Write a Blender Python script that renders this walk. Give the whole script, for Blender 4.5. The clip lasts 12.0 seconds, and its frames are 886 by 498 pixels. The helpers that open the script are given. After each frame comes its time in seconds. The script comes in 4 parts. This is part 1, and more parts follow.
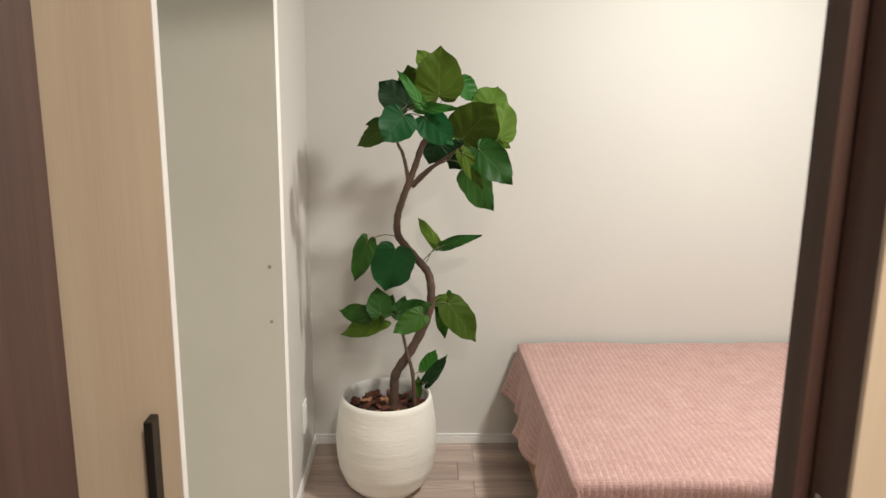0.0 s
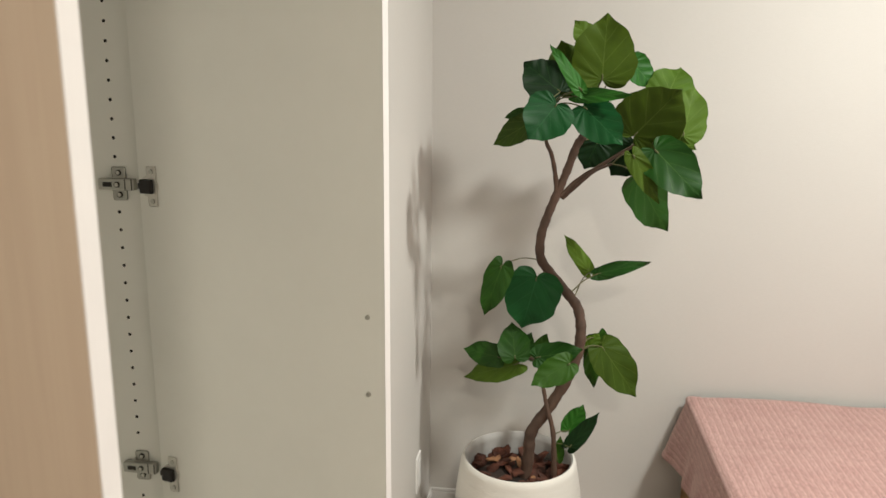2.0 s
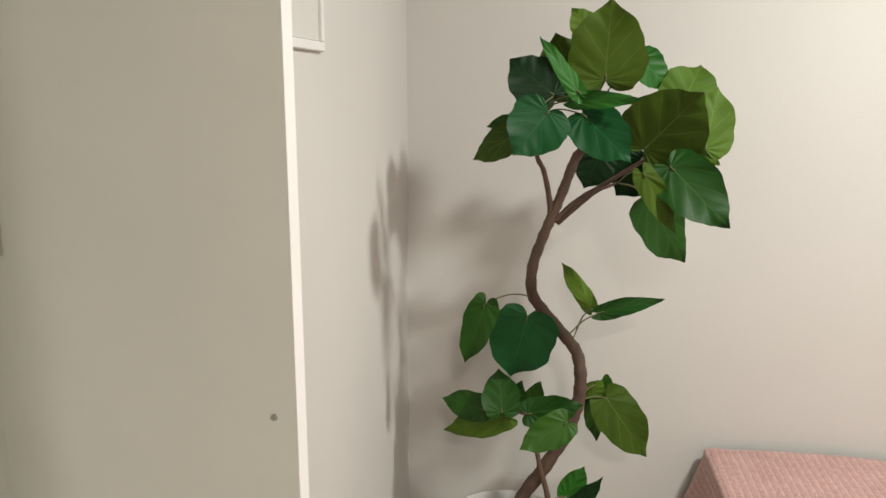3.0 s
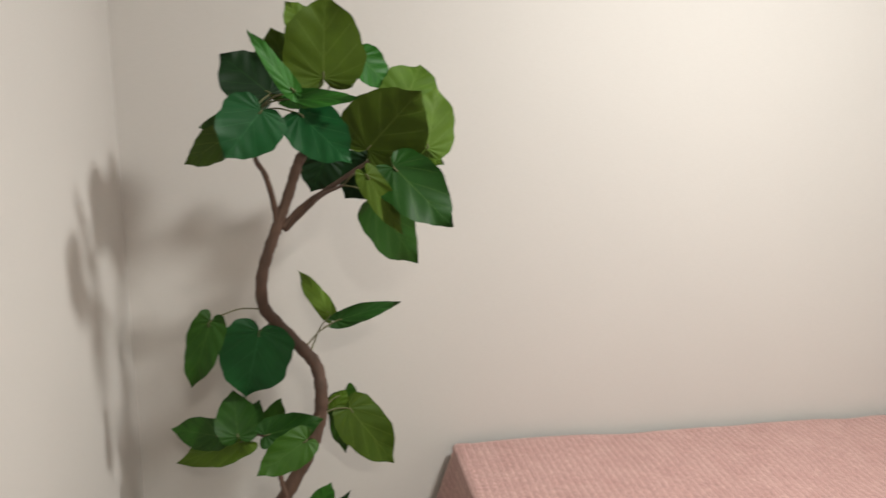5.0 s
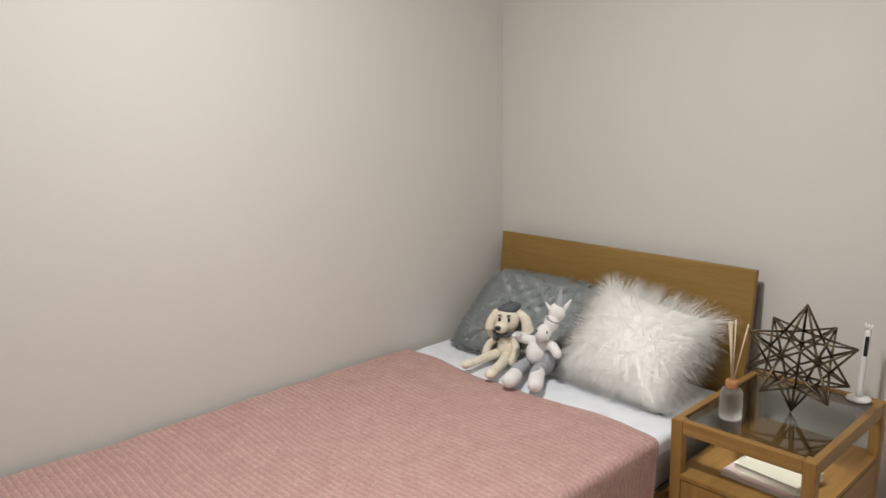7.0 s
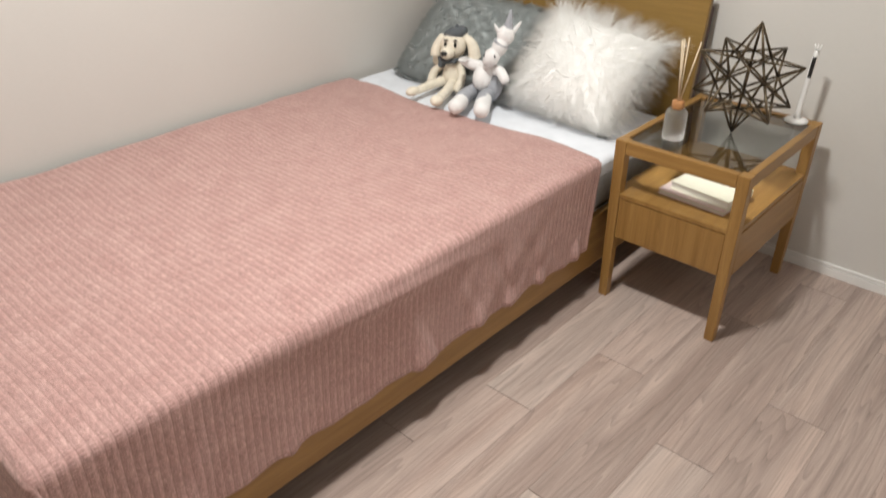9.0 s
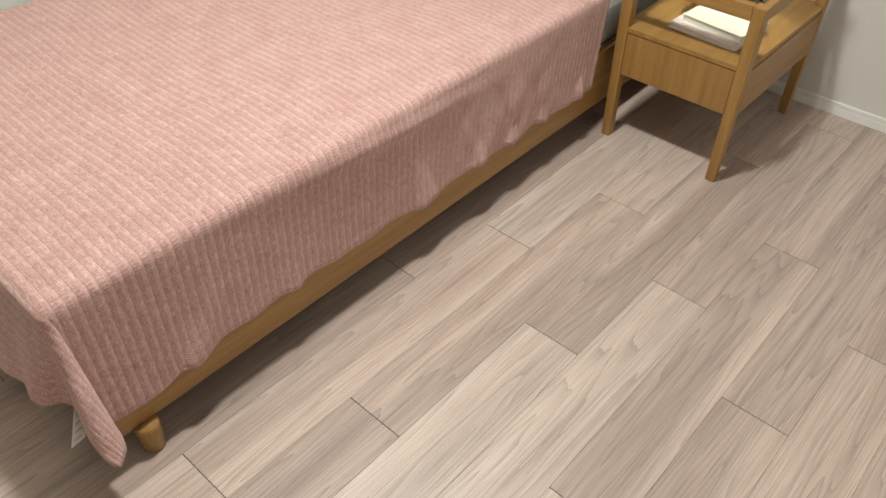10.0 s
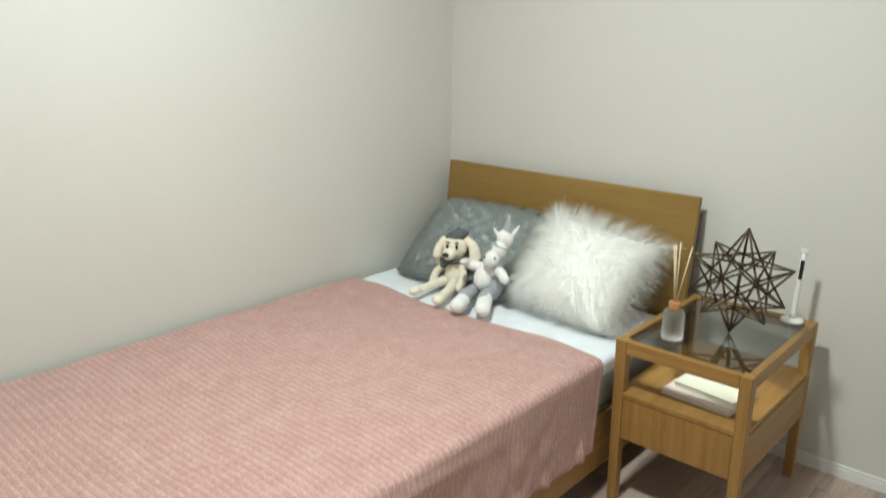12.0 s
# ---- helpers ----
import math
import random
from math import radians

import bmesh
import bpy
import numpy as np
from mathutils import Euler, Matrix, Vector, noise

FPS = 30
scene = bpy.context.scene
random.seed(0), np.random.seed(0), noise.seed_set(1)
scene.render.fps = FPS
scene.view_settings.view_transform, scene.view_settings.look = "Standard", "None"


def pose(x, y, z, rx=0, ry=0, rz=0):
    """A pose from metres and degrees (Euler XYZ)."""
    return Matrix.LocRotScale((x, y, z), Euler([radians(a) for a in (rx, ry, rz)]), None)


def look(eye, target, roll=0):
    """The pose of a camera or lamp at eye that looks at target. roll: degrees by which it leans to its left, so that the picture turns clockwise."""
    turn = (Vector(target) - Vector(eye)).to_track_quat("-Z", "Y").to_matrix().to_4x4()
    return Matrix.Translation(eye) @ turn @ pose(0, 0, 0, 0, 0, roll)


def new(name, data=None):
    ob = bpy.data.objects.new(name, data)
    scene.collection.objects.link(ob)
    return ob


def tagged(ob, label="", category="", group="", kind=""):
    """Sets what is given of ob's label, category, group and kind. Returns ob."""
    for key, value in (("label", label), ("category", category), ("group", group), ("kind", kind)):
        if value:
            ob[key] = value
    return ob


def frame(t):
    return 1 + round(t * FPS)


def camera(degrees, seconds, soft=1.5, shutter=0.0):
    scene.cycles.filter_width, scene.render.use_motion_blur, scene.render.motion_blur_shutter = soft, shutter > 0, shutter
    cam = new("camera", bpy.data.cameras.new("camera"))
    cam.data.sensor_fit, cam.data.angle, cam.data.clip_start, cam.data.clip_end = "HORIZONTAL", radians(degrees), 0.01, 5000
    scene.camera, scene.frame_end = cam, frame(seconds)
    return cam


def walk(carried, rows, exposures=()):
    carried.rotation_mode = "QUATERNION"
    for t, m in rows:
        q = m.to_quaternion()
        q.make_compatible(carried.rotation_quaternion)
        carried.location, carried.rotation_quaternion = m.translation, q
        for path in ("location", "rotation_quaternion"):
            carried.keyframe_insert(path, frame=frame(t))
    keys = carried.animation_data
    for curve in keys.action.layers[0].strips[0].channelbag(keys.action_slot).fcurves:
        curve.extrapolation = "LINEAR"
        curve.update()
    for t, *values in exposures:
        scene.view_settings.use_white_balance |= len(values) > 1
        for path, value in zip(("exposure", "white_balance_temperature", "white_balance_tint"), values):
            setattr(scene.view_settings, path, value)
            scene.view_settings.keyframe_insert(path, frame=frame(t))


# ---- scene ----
cam = camera(60.9, 12.0, shutter=0.3)
PATH = [
    (0, (0.031, 0.652, 1.457), (0.104, 2.606, 1.037), 0.7),
    (0.5, (-0.015, 0.735, 1.451), (0.002, 2.69, 1.03), 0.6),
    (1, (-0.003, 0.857, 1.442), (-0.086, 2.81, 1.018), 0.6),
    (1.5, (-0.014, 1.007, 1.416), (-0.202, 2.951, 0.988), 0.5),
    (2, (-0.031, 1.201, 1.415), (-0.288, 3.138, 0.988), 0.5),
    (2.5, (-0.023, 1.388, 1.411), (-0.309, 3.321, 0.984), 0.3),
    (2.7, (-0.014, 1.464, 1.423), (-0.301, 3.397, 0.994), 0.3),
    (4.3, (0.047, 1.665, 1.41), (0.069, 3.62, 0.986), 0.5),
    (4.5, (0.061, 1.646, 1.408), (0.141, 3.6, 0.989), 0.6),
    (5, (0.08, 1.635, 1.41), (0.415, 3.563, 0.998), 0.8),
    (5.5, (0.095, 1.617, 1.399), (0.796, 3.448, 1.009), 1.3),
    (6, (0.129, 1.576, 1.379), (1.142, 3.263, 1.02), 0.5),
    (6.5, (0.213, 1.449, 1.436), (1.451, 2.973, 1.053), -0.6),
    (6.7, (0.273, 1.415, 1.434), (1.574, 2.883, 1.046), -0.8),
    (8.3, (0.292, 1.411, 1.348), (1.692, 2.695, 0.724), 0.1),
    (8.5, (0.291, 1.42, 1.35), (1.661, 2.668, 0.6), -0.1),
    (9, (0.278, 1.442, 1.332), (1.561, 2.589, 0.313), 0.3),
    (9.5, (0.279, 1.437, 1.306), (1.449, 2.485, 0.069), 0.2),
    (10, (0.28, 1.443, 1.312), (1.382, 2.428, -0.035), 0.3),
    (10.5, (0.275, 1.445, 1.323), (1.403, 2.456, 0.017), 0.3),
    (11, (0.27, 1.444, 1.338), (1.51, 2.552, 0.227), 0.4),
    (11.5, (0.282, 1.439, 1.343), (1.628, 2.654, 0.499), 0.3),
    (12, (0.27, 1.439, 1.363), (1.698, 2.723, 0.804), 0.3),
]
walk(cam, [(t, look(eye, target, roll)) for t, eye, target, roll in PATH], exposures=[(0, 0.12, 6350, 9), (1.0, 0.08, 6350, 9), (2.5, 0.11, 6250, 8), (4.5, 0.0, 6200, 11), (5.5, -0.03, 6200, 11), (6.5, -0.40, 6180, 12), (8.5, -0.10, 6150, 12), (10.0, 0.18, 6200, 5), (10.7, 0.22, 6100, 0), (12.0, -0.02, 5850, -3)])

# ---- world and lights ----
world = bpy.data.worlds.new("world")
scene.world = world
world.use_nodes = True
world.node_tree.nodes["Background"].inputs[0].default_value = (0.9, 0.85, 0.8, 1)
world.node_tree.nodes["Background"].inputs[1].default_value = 0.02


def lamp(name, x, y, z, size, watts, colour):
    data = bpy.data.lights.new(name, "AREA")
    data.shape, data.size, data.energy, data.color = "DISK", size, watts, colour
    ob = new(name, data)
    ob.matrix_world = pose(x, y, z)
    return ob


# the bedroom's round ceiling lamp and the lamp of the hall behind the doorway
lamp("bedroom_ceiling_lamp", 1.15, 2.38, 2.37, 0.20, 47, (1.0, 0.965, 0.875))
lamp("hall_ceiling_lamp", 0.34, 0.27, 2.37, 0.16, 29, (1.0, 0.90, 0.75))


# ---- materials ----
def material(name, rough=0.6, metal=0.0):
    m = bpy.data.materials.new(name)
    m.use_nodes = True
    nt = m.node_tree
    b = nt.nodes["Principled BSDF"]
    b.inputs["Roughness"].default_value = rough
    b.inputs["Metallic"].default_value = metal
    return m, nt, b


def node(nt, kind, **inputs):
    n = nt.nodes.new(kind)
    for k, v in inputs.items():
        n.inputs[k.replace("_", " ")].default_value = v
    return n


def coords(nt, scale=(1, 1, 1), rot=(0, 0, 0), kind="Object"):
    tc = nt.nodes.new("ShaderNodeTexCoord")
    mp = nt.nodes.new("ShaderNodeMapping")
    mp.inputs["Scale"].default_value = scale
    mp.inputs["Rotation"].default_value = rot
    nt.links.new(tc.outputs[kind], mp.inputs[0])
    return mp.outputs[0]


def noise_tex(nt, vec, scale, detail=4.0, rough=0.55):
    n = node(nt, "ShaderNodeTexNoise", Scale=scale, Detail=detail, Roughness=rough)
    nt.links.new(vec, n.inputs["Vector"])
    return n.outputs["Fac"]


def ramp(nt, fac, stops):
    r = nt.nodes.new("ShaderNodeValToRGB")
    els = r.color_ramp.elements
    while len(els) < len(stops):
        els.new(0.5)
    for e, (p, c) in zip(els, stops):
        e.position, e.color = p, (*c, 1)
    nt.links.new(fac, r.inputs[0])
    return r.outputs[0]


def mix(nt, fac, a, b, mode="MIX"):
    n = nt.nodes.new("ShaderNodeMix")
    n.data_type, n.blend_type = "RGBA", mode
    for s, v in ((n.inputs[0], fac), (n.inputs[6], a), (n.inputs[7], b)):
        if isinstance(v, (int, float)):
            s.default_value = v
        elif isinstance(v, tuple):
            s.default_value = (*v, 1)
        else:
            nt.links.new(v, s)
    return n.outputs[2]


def bump(nt, b, height, strength, distance):
    n = node(nt, "ShaderNodeBump", Strength=strength, Distance=distance)
    nt.links.new(height, n.inputs["Height"])
    nt.links.new(n.outputs[0], b.inputs["Normal"])


def plain(name, c, rough=0.6, metal=0.0, vary=0.08, scale=9.0, grain=60.0, relief=0.15, stretch=(1, 1, 1)):
    """A surface of one colour with soft patches, fine grain and a faint relief."""
    m, nt, b = material(name, rough, metal)
    v = coords(nt, stretch)
    lo = tuple(x * (1 - vary) for x in c)
    hi = tuple(min(1, x * (1 + vary)) for x in c)
    big = ramp(nt, noise_tex(nt, v, scale), [(0.3, lo), (0.7, hi)])
    fine = noise_tex(nt, v, grain, 6)
    nt.links.new(mix(nt, vary, big, ramp(nt, fine, [(0.3, (0.2, 0.2, 0.2)), (0.7, (0.8, 0.8, 0.8))]), "OVERLAY"), b.inputs["Base Color"])
    if relief:
        bump(nt, b, fine, relief, 0.002)
    return m


def wood(name, dark, light, along="x", rough=0.42, scale=1.0, per_piece=0.0, figure=0.5, grain=0.35, bands=15.0, streak=0.0):
    """Grain that runs along one axis; per_piece shifts the tone and the figure from piece to piece."""
    m, nt, b = material(name, rough)
    s = {"x": (0.8, 16, 16), "y": (16, 0.8, 16), "z": (16, 16, 0.8)}[along]
    v = coords(nt, tuple(k * scale for k in s))
    if per_piece:
        info = nt.nodes.new("ShaderNodeObjectInfo")
        sh = node(nt, "ShaderNodeVectorMath")
        sh.operation = "MULTIPLY"
        sh.inputs[1].default_value = (37.0, 23.0, 11.0)
        nt.links.new(info.outputs["Random"], sh.inputs[0])
        ad = nt.nodes.new("ShaderNodeVectorMath")
        nt.links.new(v, ad.inputs[0])
        nt.links.new(sh.outputs[0], ad.inputs[1])
        v = ad.outputs[0]
    # cathedral figure from bands through a slow warp
    w = node(nt, "ShaderNodeTexNoise", Scale=0.55, Detail=2.5, Roughness=0.5)
    nt.links.new(v, w.inputs["Vector"])
    mul = nt.nodes.new("ShaderNodeMath")
    mul.operation = "MULTIPLY"
    mul.inputs[1].default_value = bands
    nt.links.new(w.outputs["Fac"], mul.inputs[0])
    saw = nt.nodes.new("ShaderNodeMath")
    saw.operation = "FRACT"
    nt.links.new(mul.outputs[0], saw.inputs[0])
    fig = ramp(nt, saw.outputs[0], [(0.0, (0.36, 0.36, 0.36)), (0.10, (0.44, 0.44, 0.44)), (0.45, (0.52, 0.52, 0.52)), (1.0, (0.57, 0.57, 0.57))])
    fine_v = coords(nt, tuple(k * (3.2 if k < 2 else 10) * scale for k in s))
    fine = noise_tex(nt, fine_v, 3.0, 5, 0.6)
    body = ramp(nt, noise_tex(nt, v, 1.1, 6, 0.6), [(0.28, dark), (0.72, light)])
    body = mix(nt, figure, body, fig, "OVERLAY")
    if streak:
        # broad pale and dark bands along the board
        wide = noise_tex(nt, v, 0.75, 1.5, 0.5)
        body = mix(nt, streak, body, ramp(nt, wide, [(0.36, (0.36, 0.355, 0.35)), (0.5, (0.5, 0.5, 0.5)), (0.66, (0.68, 0.675, 0.655))]), "OVERLAY")
    body = mix(nt, grain, body, ramp(nt, fine, [(0.35, (0.32, 0.32, 0.32)), (0.62, (0.6, 0.6, 0.6))]), "OVERLAY")
    if per_piece:
        tone = ramp(nt, info.outputs["Random"], [(0.0, (0.5 - per_piece,) * 3), (1.0, (0.5 + per_piece,) * 3)])
        body = mix(nt, 1.0, body, tone, "OVERLAY")
    nt.links.new(body, b.inputs["Base Color"])
    bump(nt, b, fine, 0.12, 0.001)
    return m


def wallpaper(name, c):
    """Off-white woven-look vinyl paper with fine horizontal threads."""
    m, nt, b = material(name, 0.75)
    h = noise_tex(nt, coords(nt, (30, 30, 420)), 2.0, 3)
    g = noise_tex(nt, coords(nt, (260, 260, 260)), 1.0, 3)
    big = ramp(nt, noise_tex(nt, coords(nt, (1, 1, 1)), 1.6, 3), [(0.3, tuple(x * 0.97 for x in c)), (0.7, c)])
    nt.links.new(mix(nt, 0.10, big, ramp(nt, h, [(0.3, (0.35,) * 3), (0.7, (0.65,) * 3)]), "OVERLAY"), b.inputs["Base Color"])
    add = nt.nodes.new("ShaderNodeMath")
    nt.links.new(h, add.inputs[0])
    nt.links.new(g, add.inputs[1])
    bump(nt, b, add.outputs[0], 0.25, 0.0012)
    return m


def leaf_material(name, dark, light, vein, rough=0.38):
    """Waxy leaf with a pale midrib and side veins laid out on the leaf's own length and width."""
    m, nt, b = material(name, rough)
    uv = nt.nodes.new("ShaderNodeUVMap")
    uv.uv_map = "leaf"
    sep = nt.nodes.new("ShaderNodeSeparateXYZ")
    nt.links.new(uv.outputs[0], sep.inputs[0])

    def math_node(op, a, bb=None):
        n = nt.nodes.new("ShaderNodeMath")
        n.operation = op
        for i, q in enumerate((a, bb)):
            if q is None:
                continue
            if isinstance(q, (int, float)):
                n.inputs[i].default_value = q
            else:
                nt.links.new(q, n.inputs[i])
        return n.outputs[0]

    side = math_node("ABSOLUTE", sep.outputs[1])
    rib = math_node("LESS_THAN", side, 0.022)
    lat = math_node("FRACT", math_node("MULTIPLY", math_node("SUBTRACT", sep.outputs[0], math_node("MULTIPLY", side, 0.06)), 9.0))
    lat = math_node("LESS_THAN", lat, 0.075)
    lat = math_node("MULTIPLY", lat, 0.55)
    lat = math_node("MULTIPLY", lat, math_node("LESS_THAN", side, 0.9))
    veins = math_node("MAXIMUM", rib, lat)
    info = nt.nodes.new("ShaderNodeObjectInfo")
    tone = mix(nt, info.outputs["Random"], dark, light)
    v = coords(nt)
    tone = mix(nt, 0.5, tone, ramp(nt, noise_tex(nt, v, 22, 4), [(0.3, (0.36,) * 3), (0.7, (0.62,) * 3)]), "OVERLAY")
    nt.links.new(mix(nt, math_node("MULTIPLY", veins, 0.6), tone, vein), b.inputs["Base Color"])
    bump(nt, b, math_node("ADD", veins, noise_tex(nt, v, 90, 3)), 0.25, 0.0015)
    b.inputs["Specular IOR Level"].default_value = 0.22
    return m


def fur_material(name, c):
    """Fine hair that lets light through as well as scattering it."""
    m, nt, b = material(name, 0.6)
    v = coords(nt)
    col = ramp(nt, noise_tex(nt, v, 30, 3), [(0.3, tuple(x * 0.93 for x in c)), (0.7, c)])
    nt.links.new(col, b.inputs["Base Color"])
    b.inputs["Specular IOR Level"].default_value = 0.2
    tr = nt.nodes.new("ShaderNodeBsdfTranslucent")
    nt.links.new(col, tr.inputs[0])
    mx = nt.nodes.new("ShaderNodeMixShader")
    mx.inputs[0].default_value = 0.35
    nt.links.new(b.outputs[0], mx.inputs[1])
    nt.links.new(tr.outputs[0], mx.inputs[2])
    nt.links.new(mx.outputs[0], nt.nodes["Material Output"].inputs["Surface"])
    return m


def glass(name, tint=(0.93, 0.95, 0.94), rough=0.0):
    m, nt, b = material(name, rough)
    b.inputs["Base Color"].default_value = (*tint, 1)
    b.inputs["Transmission Weight"].default_value = 1.0
    b.inputs["IOR"].default_value = 1.45
    return m


WALL = wallpaper("wallpaper_offwhite", (0.65, 0.629, 0.595))
CEIL = plain("ceiling_white", (0.60, 0.59, 0.57), 0.85, vary=0.03)
WHITE = plain("white_trim", (0.8, 0.79, 0.77), 0.4, vary=0.03, relief=0.04)
PLASTIC = plain("white_plastic", (0.82, 0.81, 0.79), 0.3, vary=0.02, relief=0.0)
PANEL = plain("greige_cabinet_lining", (0.80, 0.79, 0.73), 0.45, vary=0.03, scale=3, relief=0.05)
EDGE = plain("white_edge_band", (0.8, 0.77, 0.75), 0.45, vary=0.03, relief=0.04)
JAMB = wood("dark_brown_frame", (0.050, 0.022, 0.016), (0.095, 0.047, 0.036), "z", 0.55, 1.3, figure=0.25)
BEIGE = wood("pale_beige_door", (0.56, 0.44, 0.33), (0.64, 0.52, 0.40), "z", 0.5, 0.9, figure=0.08, grain=0.10)
OAK_X = wood("oak_along_x", (0.245, 0.125, 0.032), (0.37, 0.21, 0.062), "x", 0.4, 2.2, figure=0.3)
OAK_Y = wood("oak_along_y", (0.245, 0.125, 0.032), (0.37, 0.21, 0.062), "y", 0.4, 2.2, figure=0.3)
OAK_Z = wood("oak_along_z", (0.245, 0.125, 0.032), (0.37, 0.21, 0.062), "z", 0.4, 2.2, figure=0.3)
OAK_HEAD = wood("oak_headboard", (0.215, 0.124, 0.026), (0.29, 0.175, 0.044), "y", 0.42, 1.6, figure=0.2)
FLOORWOOD = wood("greyed_oak_floor", (0.33, 0.246, 0.21), (0.49, 0.392, 0.342), "x", 0.42, 1.0, per_piece=0.05, figure=0.75, grain=0.55, bands=26.0, streak=0.38)
FLOORWOOD_LIGHT = wood("pale_greyed_oak_floor", (0.395, 0.312, 0.27), (0.54, 0.447, 0.395), "x", 0.42, 1.0, per_piece=0.03, figure=0.75, grain=0.55, bands=26.0, streak=0.35)
GAP = plain("dark_joint", (0.12, 0.09, 0.075), 0.8)
BLACK = plain("black_metal", (0.018, 0.014, 0.012), 0.4, 0.3, vary=0.1, relief=0.02)
NICKEL = plain("bright_nickel", (0.62, 0.60, 0.55), 0.4, 0.75, vary=0.05, relief=0.03)
STEEL = plain("nickel_steel", (0.46, 0.45, 0.41), 0.36, 0.85, vary=0.05, relief=0.03)
DARKHOLE = plain("dark_hole", (0.02, 0.018, 0.016), 0.9)
POT = plain("white_ridged_ceramic", (0.78, 0.76, 0.70), 0.7, vary=0.05, scale=5, grain=34, relief=0.55, stretch=(1, 1, 3.5))
POT_IN = plain("grey_pot_inside", (0.5, 0.49, 0.47), 0.8)
BARK = plain("brown_bark", (0.085, 0.05, 0.034), 0.7, vary=0.3, scale=18, grain=90, relief=0.6, stretch=(1, 1, 0.35))
CHIP = plain("bark_chips", (0.085, 0.027, 0.014), 0.8, vary=0.5, scale=20, relief=0.5)
CHIP_PALE = plain("pale_bark_chip", (0.36, 0.18, 0.085), 0.8, vary=0.25, scale=30, relief=0.5)
SOIL = plain("dark_soil", (0.03, 0.02, 0.015), 0.95, vary=0.4, relief=0.8)
LEAF = leaf_material("leaf_green", (0.008, 0.046, 0.003), (0.026, 0.080, 0.004), (0.05, 0.115, 0.018), 0.52)
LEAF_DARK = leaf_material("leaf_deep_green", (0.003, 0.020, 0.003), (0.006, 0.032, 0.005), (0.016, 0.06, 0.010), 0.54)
LEAF_OLIVE = leaf_material("leaf_olive_underside", (0.028, 0.060, 0.002), (0.052, 0.092, 0.003), (0.10, 0.15, 0.022), 0.62)
LEAF_BRIGHT = leaf_material("leaf_fresh_green", (0.018, 0.105, 0.008), (0.028, 0.130, 0.012), (0.08, 0.21, 0.04), 0.5)
LEAF_TEAL = leaf_material("leaf_blue_green", (0.004, 0.052, 0.011), (0.008, 0.068, 0.015), (0.024, 0.11, 0.034), 0.5)
LEAF_PALE = leaf_material("leaf_pale_underside", (0.055, 0.115, 0.006), (0.088, 0.155, 0.011), (0.14, 0.21, 0.04), 0.62)
STALK = plain("leaf_stalk", (0.10, 0.10, 0.035), 0.6, vary=0.2)
MATTRESS = plain("grey_mattress_ticking", (0.52, 0.53, 0.53), 0.85, vary=0.08, scale=30, relief=0.3)
SHEET = plain("pale_blue_sheet", (0.78, 0.81, 0.86), 0.85, vary=0.06, scale=14, grain=160, relief=0.25)


def blanket_material():
    """Dusty-pink fleece: soft mottling, fine pile and faint cross ladders in the ribs."""
    m, nt, b = material("pink_ribbed_fleece", 0.9)
    v = coords(nt)
    big = ramp(nt, noise_tex(nt, v, 16, 7, 0.7), [(0.32, (0.455, 0.265, 0.24)), (0.66, (0.55, 0.35, 0.32))])
    uv = nt.nodes.new("ShaderNodeUVMap")
    uv.uv_map = "cloth"
    sep = nt.nodes.new("ShaderNodeSeparateXYZ")
    nt.links.new(uv.outputs[0], sep.inputs[0])

    def calc(op, a, bb):
        n = nt.nodes.new("ShaderNodeMath")
        n.operation = op
        for i, q in enumerate((a, bb)):
            if isinstance(q, (int, float)):
                n.inputs[i].default_value = q
            else:
                nt.links.new(q, n.inputs[i])
        return n.outputs[0]

    # every rib is a panel of fine cross stitches beside one sunken thread line
    rung = calc("MULTIPLY", calc("GREATER_THAN", calc("FRACT", calc("MULTIPLY", sep.outputs[1], 1 / 0.0058), 0), 0.5), 0.34)
    across = calc("FRACT", calc("ADD", calc("MULTIPLY", sep.outputs[0], 1 / 0.0195), 0.10), 0)
    groove = calc("MULTIPLY", calc("LESS_THAN", across, 0.15), 0.45)
    panel = calc("MULTIPLY", calc("LESS_THAN", across, 0.62), rung)
    ladder = calc("MAXIMUM", groove, panel)
    streak = node(nt, "ShaderNodeTexNoise", Scale=1.0, Detail=5.0, Roughness=0.7)
    nt.links.new(coords(nt, (340, 60, 1), kind="UV"), streak.inputs["Vector"])
    pile = noise_tex(nt, v, 150, 5, 0.7)
    col = mix(nt, 0.55, big, ramp(nt, pile, [(0.3, (0.28,) * 3), (0.7, (0.7,) * 3)]), "OVERLAY")
    col = mix(nt, 0.5, col, ramp(nt, streak.outputs["Fac"], [(0.32, (0.22,) * 3), (0.68, (0.74,) * 3)]), "OVERLAY")
    col = mix(nt, ladder, col, (0.22, 0.115, 0.10))
    nt.links.new(col, b.inputs["Base Color"])
    b.inputs["Sheen Weight"].default_value = 0.35
    b.inputs["Sheen Roughness"].default_value = 0.5
    b.inputs["Sheen Tint"].default_value = (1.0, 0.85, 0.8, 1)
    bump(nt, b, pile, 0.5, 0.003)
    return m


BLANKET = blanket_material()


# ---- builders ----
WORLD = {}


def thing(name, base, label, category, group="", kind=""):
    ob = new(name)
    ob.empty_display_size = 0.05
    ob.matrix_world = Matrix.Translation(base)
    WORLD[ob.name] = Matrix.Translation(base)
    return tagged(ob, label, category, group, kind)


